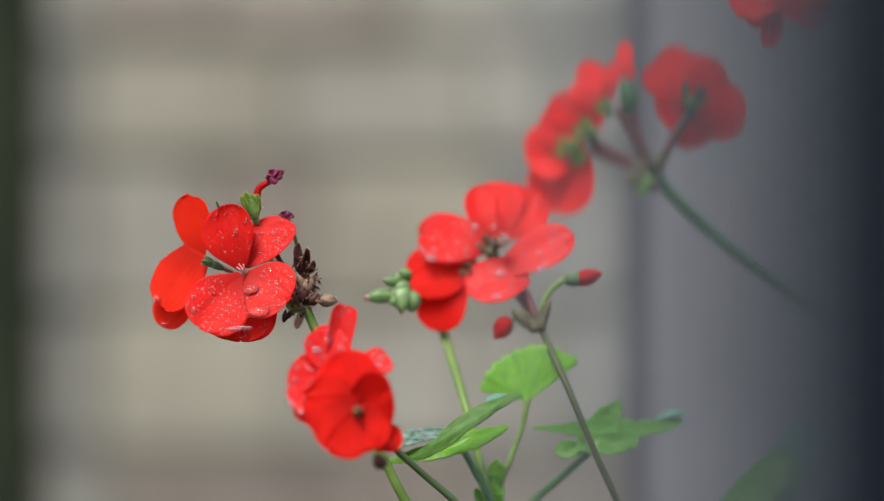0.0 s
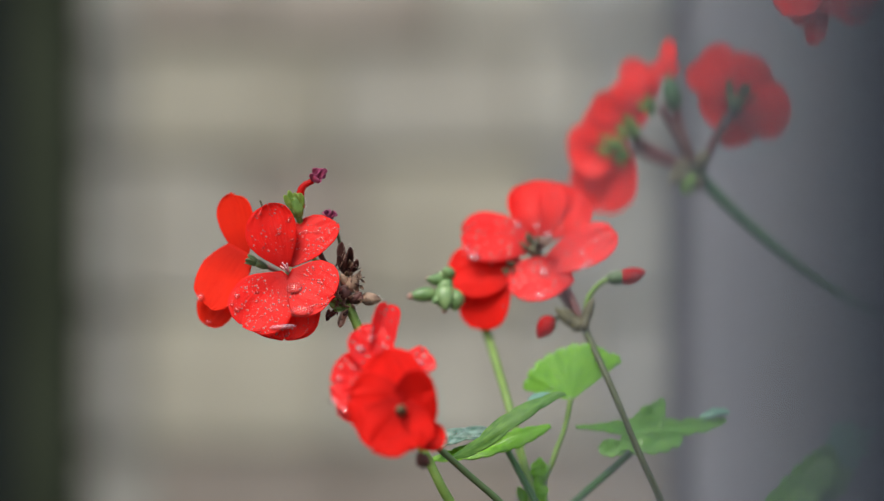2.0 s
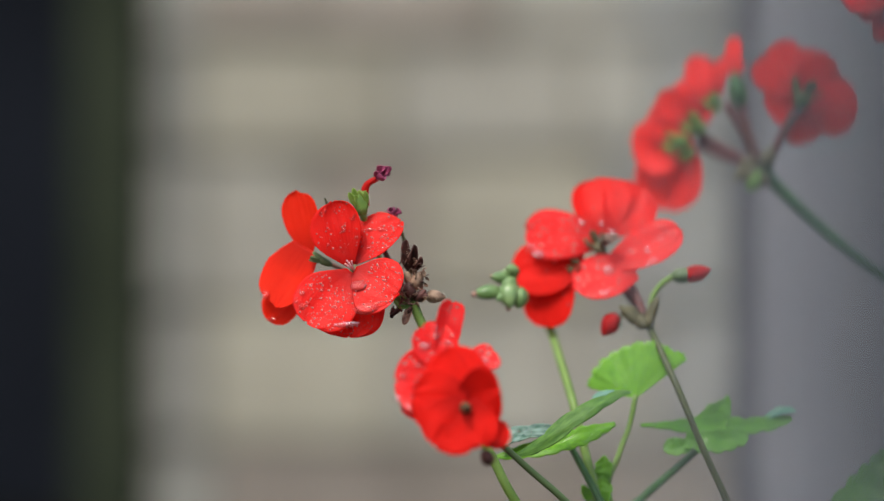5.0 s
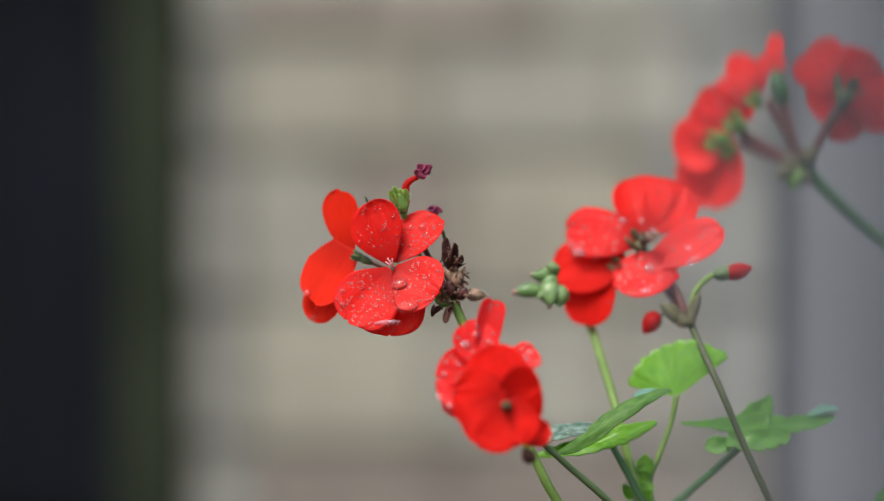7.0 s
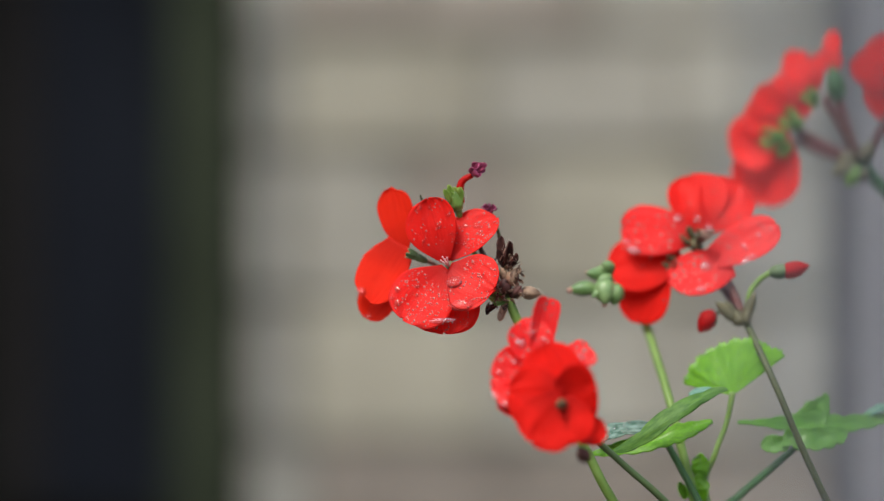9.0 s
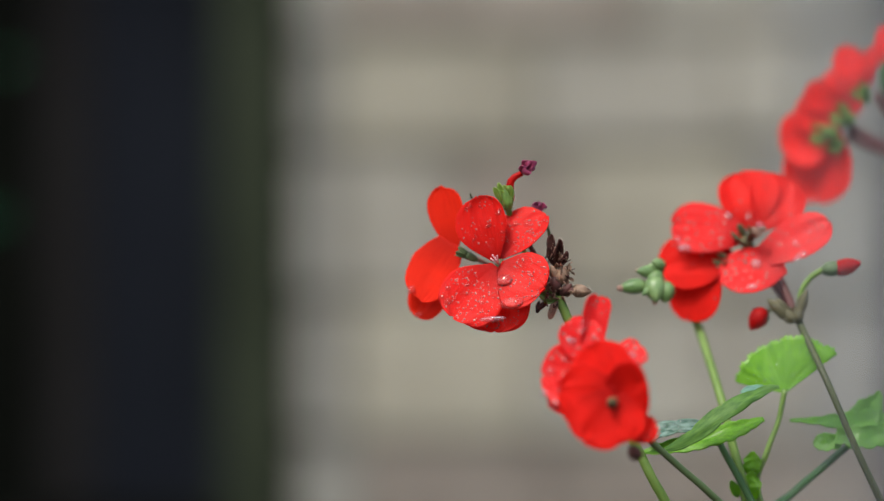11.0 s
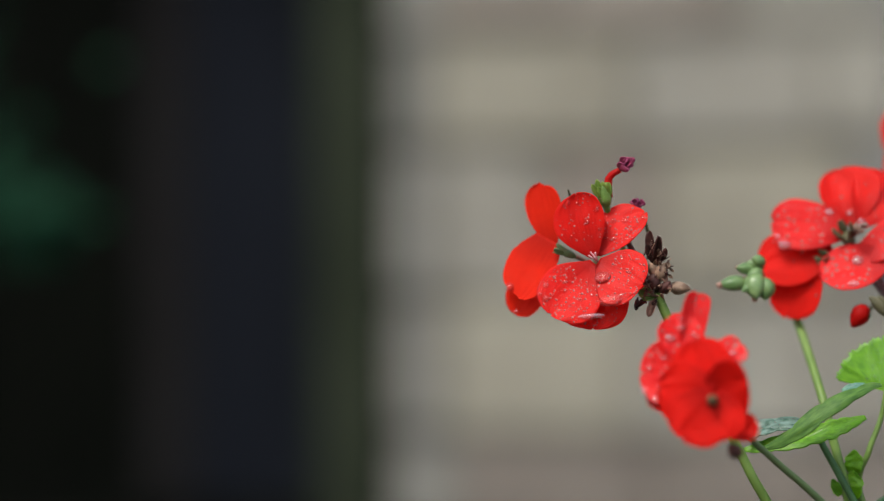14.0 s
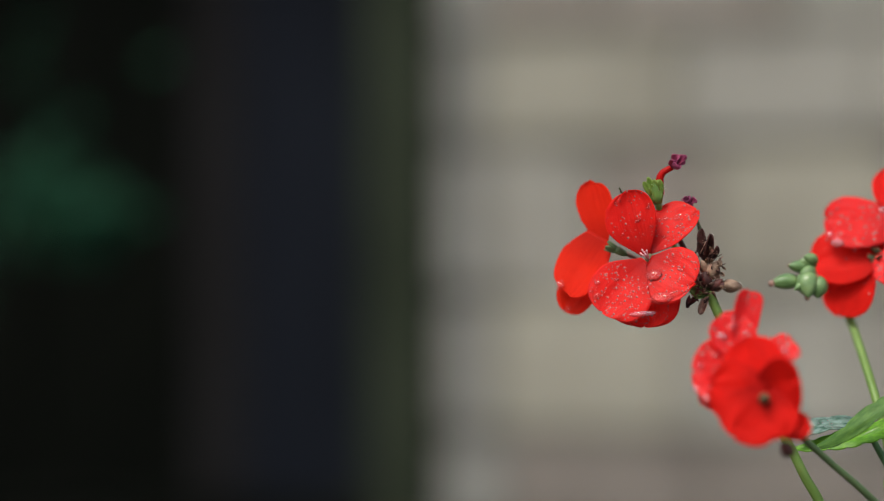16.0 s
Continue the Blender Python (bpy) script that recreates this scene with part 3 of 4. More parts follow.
broad_petal(stem, (-427, -4), (-490, -107), 36, 58, 67.3, 67.0, (-0.35, -1, 0.15), 7, GLOWING, peak=0.46, claw=0.62, cup=0.05, curl=0.03, blunt=2.6)
broad_petal(stem, (-433, -30), (-498, -135), 40, 38, 67.7, 67.6, (-0.3, -1, 0.25), 8, GLOWING, peak=0.60, claw=0.3, cup=0.08, notch=0.0)
sepals(stem, (-0.0785, 0.669, 0.4432), (-0.0862, 0.668, 0.4468), 0.0015, mat=OLIVE_STEM, open_out=0.1)
part("pedicel", tube([(*(-0.08077, 0.675, 0.44416), 0.00081), (*(-0.06898, 0.68, 0.43854), 0.00061), (*(-0.04945, 0.67, 0.42955), 0.00102)], 9), STRAW, stem)
# faded flower on top
part("calyx", lathe((-0.06756, 0.67, 0.4615), (-0.06878, 0.67, 0.47004), [(0, 0.00163), (0.3, 0.00244), (0.7, 0.00285), (1, 0.00224)], 5, 0.12), CALYX, stem)
for k, (a, b, w) in enumerate([((-342, 68), (-357, 97), 11), ((-338, 72), (-349, 105), 11), ((-331, 74), (-339, 101), 11), ((-324, 72), (-328, 100), 10), ((-334, 66), (-345, 92), 12)]):
    petal(stem, spot(a, 66.9), spot(b, 66.7), span(w, 66), (0, -1, 0.1), 0.2, 0.05, 0.05, k, YOUNG_CALYX, name="sepal", rows=8, cols=5)
part("tube", tube([(*(-0.06654, 0.67, 0.46475), 0.00142), (*(-0.06675, 0.67, 0.47025), 0.00142), (*(-0.06552, 0.67, 0.47289), 0.00122), (*(-0.06227, 0.67, 0.47472), 0.00102)], 10), RED, stem, "wilting red petals rolled into a tube")
for k, (dx, dy, w) in enumerate([(26, -8, 18), (18, -20, 18), (30, -18, 16), (8, -14, 15), (14, 5, 14)]):
    petal(stem, (-0.06268, 0.67, 0.47472), spot((-308 + dx, 121 - (dy)), 66.8 - 0.1 * k), span(w, 66), (0.3 * (k - 2), -1, 0.4), 0.5, 0.2, 0.5, 20 + k, FADED, "crumpled purple withered petal", rows=10, cols=9)
part("pedicel", tube([(*(-0.06756, 0.67, 0.4619), 0.00122), (*(-0.06485, 0.68, 0.45093), 0.00102), (*(-0.05659, 0.68, 0.43647), 0.00102), (*(-0.04945, 0.67, 0.42955), 0.00102)], 9), CALYX, stem)
part("style", tube([(*(-0.0814, 0.67, 0.4676), 0.00033), (*(-0.08062, 0.672, 0.4648), 0.00037), (*(-0.07781, 0.676, 0.45298), 0.00041)], 6), DARK_STEM, stem, "thin dark style of a spent flower")
# spent, dried parts of this head
for k, (dx, dy, w) in enumerate([(-14, -6, 12), (4, -10, 14), (14, -2, 12), (2, 6, 12), (-6, 4, 10)]):
    petal(stem, (-0.0565, 0.674, 0.46198), spot((-276 + dx, 58 - (dy)), 67.2), span(w, 67), (0.3 * (k - 2), -1, 0.5), 0.5, 0.2, 0.6, 30 + k, FADED, "shrivelled purple petal", rows=8, cols=7)
part("pedicel", tube([(*(-0.05609, 0.674, 0.46157), 0.00051), (*(-0.05384, 0.674, 0.45604), 0.00061), (*(-0.05184, 0.672, 0.44786), 0.00071), (*(-0.04945, 0.67, 0.42955), 0.00081)], 8), DARK_STEM, stem)
part("pedicel", tube([(*(-0.06103, 0.672, 0.45092), 0.00102), (*(-0.05814, 0.674, 0.44478), 0.00102), (*(-0.0496, 0.672, 0.42949), 0.00102)], 8), RED_STEM, stem)
for k, (a, b, w) in enumerate([((-246, -46), (-252, 14), 17), ((-242, -48), (-236, 4), 15), ((-250, -46), (-262, -10), 12), ((-240, -50), (-228, -16), 11), ((-248, -42), (-243, 6), 12)]):
    petal(stem, spot(a, 67.1), spot(b, 66.9 - 0.1 * k), span(w, 67), (0.3 * (k - 1.5), -1, 0), 0.5, 0.12, 0.35, 40 + k, DRY_DARK, "dark brown withered calyx", name="sepal", rows=10, cols=7)
for k, (a, b, r, mat) in enumerate([((-244, -68), (-256, -43), 9, BROWN), ((-242, -76), (-228, -44), 13, BROWN), ((-249, -91), (-248, -61), 13, DRY_DARK), ((-220, -87), (-184, -90), 12, BROWN), ((-234, -90), (-212, -86), 8, DRY_DARK), ((-239, -96), (-219, -76), 9, DRY_DARK), ((-254, -101), (-268, -76), 8, BROWN)]):
    bud(stem, spot(a, 66.9), spot(b, 66.7), span(r, 66.8), mat, "dried_bud", 5, "small brown dried bud")
for k, (a, b, w, mat) in enumerate([((-244, -101), (-277, -96), 18, CALYX), ((-246, -104), (-269, -109), 14, CALYX), ((-244, -106), (-258, -139), 14, STRAW), ((-248, -104), (-255, -126), 10, STRAW), ((-259, -104), (-279, -122), 9, DRY_DARK), ((-279, -108), (-281, -128), 8, DRY_DARK), ((-224, -81), (-234, -68), 10, STRAW)]):
    petal(stem, spot(a, 66.8), spot(b, 66.7), span(w, 67), (0.2 * (k - 3), -1, 0.3), 0.4, 0.1, 0.2, 50 + k, mat, name="bract", rows=8, cols=5)

bits = random.Random(21)
for k in range(42):
    x, y = bits.uniform(-278, -222), bits.uniform(-112, -30)
    a, r = bits.uniform(0, 2 * math.pi), bits.uniform(8, 20)
    petal(stem, spot((x, y), 66.9), spot((x + r * math.cos(a), y + r * math.sin(a)), 66.6), span(bits.uniform(3, 9), 67), (bits.uniform(-0.6, 0.6), -1, 0.4), 0.6, 0.3, 0.6, 200 + k, (BROWN, STRAW, DRY_DARK, BROWN)[k % 4], name="bract", rows=8, cols=5)
for k in range(16):
    x, y = bits.uniform(-272, -222), bits.uniform(-86, -26)
    part("filament", tube([(*spot((x, y), 67), span(1.4, 67)), (*spot((x + bits.uniform(-8, 8), y + 12), 66.8), span(1.1, 67)), (*spot((x + bits.uniform(-16, 16), y + bits.uniform(15, 30)), 66.7), span(0.8, 67))], 5, 4), STRAW if k % 2 else DRY_DARK, stem)

# head just below it, a little nearer
stem2 = part("flower_stem", tube([(*(-0.02729, 0.624, 0.39305), 0.00114), (*(-0.02255, 0.64, 0.38673), 0.00114), (*(-0.01599, 0.65, 0.38001), 0.00114), (*(-0.00577, 0.655, 0.37033), 0.00122), (*(0.00481, 0.66, 0.3605), 0.00130), (*(0.01954, 0.67, 0.34408), 0.00146), (*ROOT_A, 0.00178)]), OLIVE_STEM, plant, "dark green flower stalk")
broad_petal(stem2, (-145, -284), (-185, -183), 56, 56, 61.4, 61.7, (0.05, -1, 0.3), 60, MATT_RED, peak=0.52, claw=0.45, cup=0.03, curl=0.02)
broad_petal(stem2, (-157, -270), (-87, -258), 54, 62, 61.35, 61.45, (0.3, -0.9, -0.1), 61, SHADED_RED, peak=0.55, claw=0.5, cup=0.02, curl=0.02)
broad_petal(stem2, (-145, -276), (-245, -267), 58, 54, 61.3, 61.2, (0.12, -1, 0.1), 62, MATT_RED, peak=0.52, claw=0.4, cup=0.02, curl=0.02)
broad_petal(stem2, (-147, -274), (-203, -355), 58, 54, 61.25, 61.0, (0.05, -1, 0.15), 63, MATT_RED, peak=0.55, claw=0.4, cup=0.03, curl=0.02)
broad_petal(stem2, (-145, -274), (-121, -354), 42, 56, 61.2, 61.0, (-0.1, -1, 0.1), 64, MATT_RED, peak=0.55, claw=0.4, cup=0.03, curl=0.02)
bud(stem2, (-0.02758, 0.614, 0.39640), (-0.02784, 0.606, 0.39765), 0.0019, BRACT, "pistil", 5, "brownish green flower centre")
broad_petal(stem2, (-191, -219), (-170, -97), 25, 26, 62.6, 63.0, (0.5, -1, 0.1), 70, SOAKED, peak=0.66, claw=0.5, blunt=4.0, bend=-0.04, cup=0.14)
broad_petal(stem2, (-177, -229), (-221, -137), 42, 40, 62.3, 62.7, (0.2, -1, 0.6), 71, SOAKED, peak=0.6, claw=0.3, cup=0.10, ruffle=0.08)
broad_petal(stem2, (-173, -241), (-273, -237), 64, 56, 62.3, 61.9, (0.3, -1, 0.5), 72, SOAKED, peak=0.58, claw=0.3, cup=0.10, ruffle=0.09)
broad_petal(stem2, (-158, -218), (-100, -184), 22, 36, 62.2, 62.6, (-0.1, -1, 0.6), 73, SOAKED, peak=0.66, claw=0.35, blunt=3.4, cup=0.10)
broad_petal(stem2, (-119, -348), (-74, -322), 24, 26, 61.9, 61.7, (0.1, -1, 0.3), 74, RED, peak=0.6, claw=0.4, cup=0.12)
broad_petal(stem2, (-203, -245), (-257, -297), 34, 30, 62.1, 61.8, (0.2, -1, 0.3), 75, SOAKED, peak=0.6, claw=0.3, cup=0.12)
bud(stem2, (-0.01911, 0.617, 0.37776), (-0.02241, 0.615, 0.38248), 0.00242, DRY_DARK, "dried_bud", 5, "small black dried bud")

# third head, behind, with a dark stalk
stem3 = part("flower_stem", tube([(*(0.03593, 0.7, 0.42374), 0.00190), (*(0.03827, 0.7, 0.41864), 0.00140), (*(0.04674, 0.684, 0.399), 0.00122), (*(0.05613, 0.682, 0.37636), 0.00122), (*(0.06502, 0.684, 0.35703), 0.00128), (*(0.0750, 0.688, 0.33392), 0.00150), (*ROOT_A, 0.00272)]), DARK_STEM, plant, "brownish green flower stalk")
broad_petal(stem3, (99, 19), (77, 120), 46, 62, 71.4, 72.2, (0.0, -1, 0.4), 80, RED, peak=0.58, claw=0.2, cup=0.06)
broad_petal(stem3, (111, 19), (168, 103), 58, 46, 71.3, 72.4, (0.1, -1, 0.35), 81, RED, peak=0.60, claw=0.2, cup=0.06)
broad_petal(stem3, (105, -35), (232, 34), 38, 42, 70.8, 70.6, (0.0, -1, 0.6), 82, SOAKED, peak=0.62, claw=0.45, cup=0.05, ruffle=0.06)
broad_petal(stem3, (152, -37), (42, -63), 50, 42, 70.6, 70.3, (0.0, -1, 0.6), 83, SOAKED, peak=0.52, claw=0.5, cup=0.06, ruffle=0.06)
broad_petal(stem3, (81, 13), (-41, 31), 50, 50, 71.2, 71.1, (-0.2, -1, 0.55), 84, SOAKED, peak=0.56, claw=0.45, cup=-0.04, ruffle=0.08)
broad_petal(stem3, (61, -15), (-61, -51), 52, 54, 71.25, 71.2, (-0.2, -1, 0.4), 85, MATT_RED, peak=0.54, claw=0.5, cup=-0.02, ruffle=0.06)
broad_petal(stem3, (22, -29), (-18, -140), 48, 46, 71.3, 71.2, (-0.3, -1, 0.2), 86, MATT_RED, peak=0.58, claw=0.5, cup=0.05, ruffle=0.05)
sepals(stem3, (0.02082, 0.714, 0.44664), (0.01673, 0.706, 0.45354), 0.00255, mat=BRACT)
sepals(stem3, (0.01435, 0.712, 0.44011), (0.0085, 0.707, 0.44287), 0.0019, mat=BRACT)
bm = bmesh.new()
for k in range(7):
    q = spot((101 + 6 * (k % 4), 20 - (5 * (k % 3))), 70.2)
    tube([(*(0.0207, 0.71, 0.44989), 0.0004), (*q, 0.0003)], 6, 3, bm)
    bmesh.ops.create_icosphere(bm, subdivisions=1, radius=0.0009, matrix=Matrix.Translation(q))
part("stamens", smooth(bm), STRAW, stem3, "pale dried stamens")
part("pedicel", tube([(*(0.0289, 0.71, 0.43803), 0.00149), (*(0.03238, 0.706, 0.43274), 0.00170), (*(0.03603, 0.702, 0.42324), 0.00170)], 10), RED_STEM, stem3, "dark red pedicel")
part("pedicel", tube([(*(0.02088, 0.716, 0.44663), 0.00128), (*(0.02755, 0.72, 0.43568), 0.00128), (*(0.03559, 0.706, 0.42416), 0.00128)], 10), RED_STEM, stem3)
part("pedicel", tube([(*(0.03784, 0.7, 0.42374), 0.00105), (*(0.03869, 0.7, 0.43076), 0.00105), (*(0.04231, 0.7, 0.43607), 0.00105), (*(0.04699, 0.7, 0.43926), 0.00105)], 10), GREEN, stem3)
bud(stem3, (0.04592, 0.7, 0.43884), (0.0557, 0.7, 0.44011), 0.00275, OLIVE_STEM, "bud", 5, "green bud opening with a red tip")
bud(stem3, (0.05017, 0.7, 0.43884), (0.06081, 0.7, 0.4416), 0.00314, SHADED_RED, "bud_tip", 5, "red petals emerging from the bud")
part("pedicel", tube([(*(0.03529, 0.7, 0.42438), 0.00063), (*(0.03015, 0.704, 0.42488), 0.00063), (*(0.02519, 0.703, 0.42235), 0.00073)], 8), DARK_STEM, stem3)
bud(stem3, (0.02644, 0.702, 0.42282), (0.0226, 0.702, 0.42068), 0.00293, DARK_STEM, "bud", 5)
bud(stem3, (0.02537, 0.702, 0.42452), (0.02001, 0.701, 0.41647), 0.00356, SHADED_RED, "bud_tip", 5, "closed red bud")
for k, (a, b, r) in enumerate([((164, -138), (123, -103), 12), ((160, -132), (140, -102), 9), ((173, -138), (193, -86), 10), ((168, -144), (156, -122), 12), ((174, -144), (181, -116), 10)]):
    bud(stem3, spot(a, 70), spot(b, 69.7), span(r, 70), BRACT, "bract", 3)

# stalk with the tight green buds
stem4 = part("flower_stem", tube([(*(-0.012717, 0.722, 0.43125), 0.00149), (*(-0.005261, 0.722, 0.4273), 0.00170), (*(0.00022092, 0.718, 0.41827), 0.00165), (*(0.0051489, 0.706, 0.40379), 0.00165), (*(0.0096965, 0.694, 0.38877), 0.00165), (*(0.01337, 0.688, 0.37363), 0.00165), (*(0.01625, 0.686, 0.36301), 0.00165), (*(0.021041, 0.686, 0.34676), 0.00213), (*ROOT_A, 0.00234)]), GREEN, plant, "fresh green flower stalk with a cluster of closed buds")
for k, (a, b, r) in enumerate([((-84, -78), (-136, -84), 14), ((-68, -56), (-104, -53), 11), ((-72, -64), (-70, -108), 20), ((-56, -52), (-86, -44), 10), ((-56, -46), (-76, -36), 11), ((-62, -71), (-94, -96), 11), ((-52, -72), (-54, -110), 17), ((-59, -61), (-84, -68), 13)]):
    bud(stem4, spot(a, 69.6), spot(b, 69.3 - 0.15 * (k % 3)), span(r, 69), BUD, "bud", 5, "pale green closed bud")

for a, b, r in (((-128, -84), (-139, -84), 6), ((-98, -53), (-106, -52), 4), ((-72, -106), (-72, -114), 5)):
    bud(stem4, spot(a, 69.3), spot(b, 69.2), span(r, 69), BLUSH, "bud_tip", 3, "pinkish bud tip")

# leaves
def leaf(points, blade, mat_stalk, label):
    s = part("leaf_stalk", tube(points, 10), mat_stalk, plant, label)
    for b in blade:
        leaf_blade(s, **b)
    return s


leaf([(*(0.03216, 0.692, 0.39504), 0.00107), (*(0.02984, 0.692, 0.38369), 0.00098), (*(0.02557, 0.69, 0.37236), 0.00107), (*(0.02221, 0.69, 0.35664), 0.00125), (*ROOT_A, 0.00143)],
     [dict(base=(0.03216, 0.692, 0.39357), tip=(0.02777, 0.698, 0.41364), normal=(-0.1, -1, 0.35), radius=0.02069, spread=65, cup=0.05, fold=0.008, skew=0.15, shrink=-0.05, lobes=9, seed=1.3, mat=LEAF_BRIGHT, depth=0.05)], GREEN, "bright young leaf on a green stalk")
s = leaf([(*(0.00582, 0.684, 0.38196), 0.00112), (*(0.00873, 0.684, 0.37511), 0.00121), (*(0.01828, 0.684, 0.35745), 0.00139), (*ROOT_A, 0.00148)], [], DEEP_STEM, "wet green leaf seen nearly edge-on")
# light through the leaf's underside is put into this flank's brighter green
folded_blade(s, [((-98, -374), 67.6, 3, 3), ((-64, -368), 67.5, 12, 12), ((-14, -357), 67.5, 18, 20), ((35, -342), 67.6, 18, 22), ((77, -328), 67.8, 14, 18), ((116, -313), 68.0, 4, 5)], (0.15, -0.7, 0.6), LEAF_BRIGHT, 2.1, teeth=9)
wet_blade = folded_blade(s, [((-84, -354), 67.2, 8, 4), ((-66, -338), 67.3, 18, 16), ((-32, -329), 67.6, 18, 18), ((6, -327), 67.9, 14, 16), ((35, -325), 68.1, 6, 8)], (0.1, -0.6, 0.8), LEAF_WET_SHEEN, 3.3, "wet upper side of the leaf, sky sheen in its colour", teeth=4)
folded_blade(s, [((-60, -370), 66.9, 3, 4), ((-22, -354), 66.6, 12, 12), ((14, -329), 66.5, 19, 14), ((51, -301), 66.6, 20, 14), ((88, -278), 66.9, 15, 13), ((122, -262), 67.3, 10, 7), ((143, -257), 67.5, 4, 3)], (-0.3, -0.9, 0.25), LEAF_MATT, 4.6, fold=-0.15, teeth=4, cut=0.3)
# the wet top's sky sheen is put into the teal here
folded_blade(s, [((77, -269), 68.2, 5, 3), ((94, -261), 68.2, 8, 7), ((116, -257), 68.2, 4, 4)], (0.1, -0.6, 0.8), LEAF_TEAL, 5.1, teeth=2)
s = leaf([(*(0.05834, 0.696, 0.37696), 0.00124), (*(0.04706, 0.698, 0.36658), 0.00134), (*(0.03487, 0.7, 0.3555), 0.00143), (*(0.02745, 0.69, 0.34825), 0.00153), (*ROOT_A, 0.00153)], [], DEEP_STEM, "dark green lobed leaf seen at a low angle")
folded_blade(s, [((161, -315), 69.0, 3, 3), ((202, -316), 69.2, 8, 8), ((249, -319), 69.6, 18, 16), ((299, -317), 69.9, 22, 26), ((348, -316), 70.1, 16, 18), ((396, -310), 70.3, 14, 14), ((429, -302), 70.4, 5, 5)], (0.1, -0.8, 0.5), LEAF, 5.2, teeth=9, cut=0.36)
folded_blade(s, [((282, -317), 70.0, 30, 30), ((297, -295), 70.1, 24, 26), ((311, -277), 70.2, 12, 12), ((315, -263), 70.3, 3, 3)], (0.15, -1, 0.2), LEAF, 6.4, teeth=4)
folded_blade(s, [((247, -351), 69.2, 12, 10), ((231, -353), 69.1, 16, 17), ((214, -355), 69.1, 15, 17), ((202, -357), 69.1, 5, 6)], (-0.1, -0.9, 0.3), LEAF, 8.1, teeth=3)
folded_blade(s, [((241, -337), 69.2, 14, 22), ((275, -341), 69.1, 18, 26), ((311, -338), 69.2, 18, 26), ((338, -332), 69.4, 12, 20), ((349, -328), 69.5, 3, 5)], (0.0, -0.9, 0.35), LEAF, 8.9, teeth=6, cut=0.32)
# this lobe's bluish sky gloss is carried by the teal colour
folded_blade(s, [((377, -306), 70.4, 4, 4), ((398, -294), 70.4, 10, 9), ((421, -288), 70.4, 10, 10), ((436, -290), 70.4, 3, 3)], (0.0, -0.6, 0.8), LEAF_TEAL, 7.7, "wet lobe with bluish sky sheen in its colour", teeth=3)
s = leaf([(*(0.02111, 0.695, 0.36314), 0.00168), (*(0.02195, 0.695, 0.35385), 0.00189), (*ROOT_A, 0.00210)], [], GREEN, "small folded young leaf")
folded_blade(s, [((94, -412), 68.9, 8, 8), ((96, -398), 68.8, 18, 16), ((97, -384), 68.8, 16, 14), ((97, -370), 68.8, 3, 3)], (0.0, -0.8, 0.8), LEAF_BRIGHT, 9.3, teeth=2)
folded_blade(s, [((92, -455), 68.7, 10, 10), ((93, -437), 68.6, 22, 19), ((94, -422), 68.6, 20, 17), ((94, -406), 68.6, 3, 3)], (0.0, -0.8, 0.8), LEAF_BRIGHT, 9.8, teeth=2)
folded_blade(s, [((72, -450), 69.0, 6, 6), ((65, -436), 69.0, 10, 10), ((59, -422), 69.0, 3, 3)], (0.3, -1, 0.6), LEAF_BRIGHT, 10.3, teeth=2)

# ---- second geranium, farther back ----
BASE_B = (0.22991, 0.76, 0.0)
plant_b = thing("geranium", BASE_B, "red geranium farther back with long leaning stalks", "flower")
ROOT_B = (0.22529, 0.76, 0.36794)
part("main_stem", tube([(*BASE_B[:2], -0.02, 0.009), (*(0.2276, 0.76, 0.20636), 0.008), (*ROOT_B, 0.006)], 14), WOODY, plant_b)
stem5 = part("flower_stem", tube([(*(0.089516, 0.77353, 0.48277), 0.00314), (*(0.094216, 0.77353, 0.47619), 0.00266), (*(0.10948, 0.77353, 0.46139), 0.00241), (*(0.13063, 0.77353, 0.44401), 0.00217), (*(0.15177, 0.77353, 0.42992), 0.00217), (*(0.18346, 0.7784, 0.41088), 0.00241), (*ROOT_B, 0.00346)]), DEEP_STEM, plant_b, "long leaning green flower stalk")
for k, (a, b, left, right, d) in enumerate([
        ((228, 204), (212, 68), 56, 64, 0), ((252, 194), (152, 160), 52, 52, 0), ((258, 212), (174, 222), 34, 36, 0),
        ((256, 238), (190, 254), 28, 30, 0), ((272, 244), (224, 284), 32, 30, 0), ((268, 254), (266, 336), 26, 26, 0),
        ((294, 276), (266, 314), 24, 26, 0), ((300, 268), (294, 326), 18, 18, 1), ((328, 302), (330, 370), 15, 14, 0),
        ((332, 302), (306, 332), 15, 15, 0), ((324, 298), (344, 326), 11, 11, 0), ((274, 218), (278, 268), 22, 22, 1)]):
    broad_petal(stem5, a, b, left, right, 77.6, 78.1 if k > 3 else 77.2, (-0.2, -1, 0.2), 100 + k, SHADED_RED if d else RED, claw=0.45, cup=0.10, ruffle=0.10)
for a, b, r in [((248, 188), (208, 182), 12), ((276, 204), (246, 220), 13), ((256, 169), (238, 164), 10), ((301, 239), (286, 262), 10)]:
    sepals(stem5, spot(a, 77.0), spot(b, 76.6), span(r, 83.5))
bud(stem5, (0.08035, 0.77353, 0.50745), (0.076867, 0.77159, 0.52253), 0.00380, DEEP_STEM, "calyx", 5, "long dark green calyx")
for pts in [((264, 182), (311, 159), (376, 144)), ((314, 254), (344, 204), (371, 149)), ((342, 246), (356, 199), (376, 146)), ((448, 249), (421, 209), (388, 144)), ((266, 199), (316, 169), (376, 142))]:
    part("pedicel", tube([(*spot(q, 77.4), 0.00203) for q in pts], 10), RED_STEM, stem5)
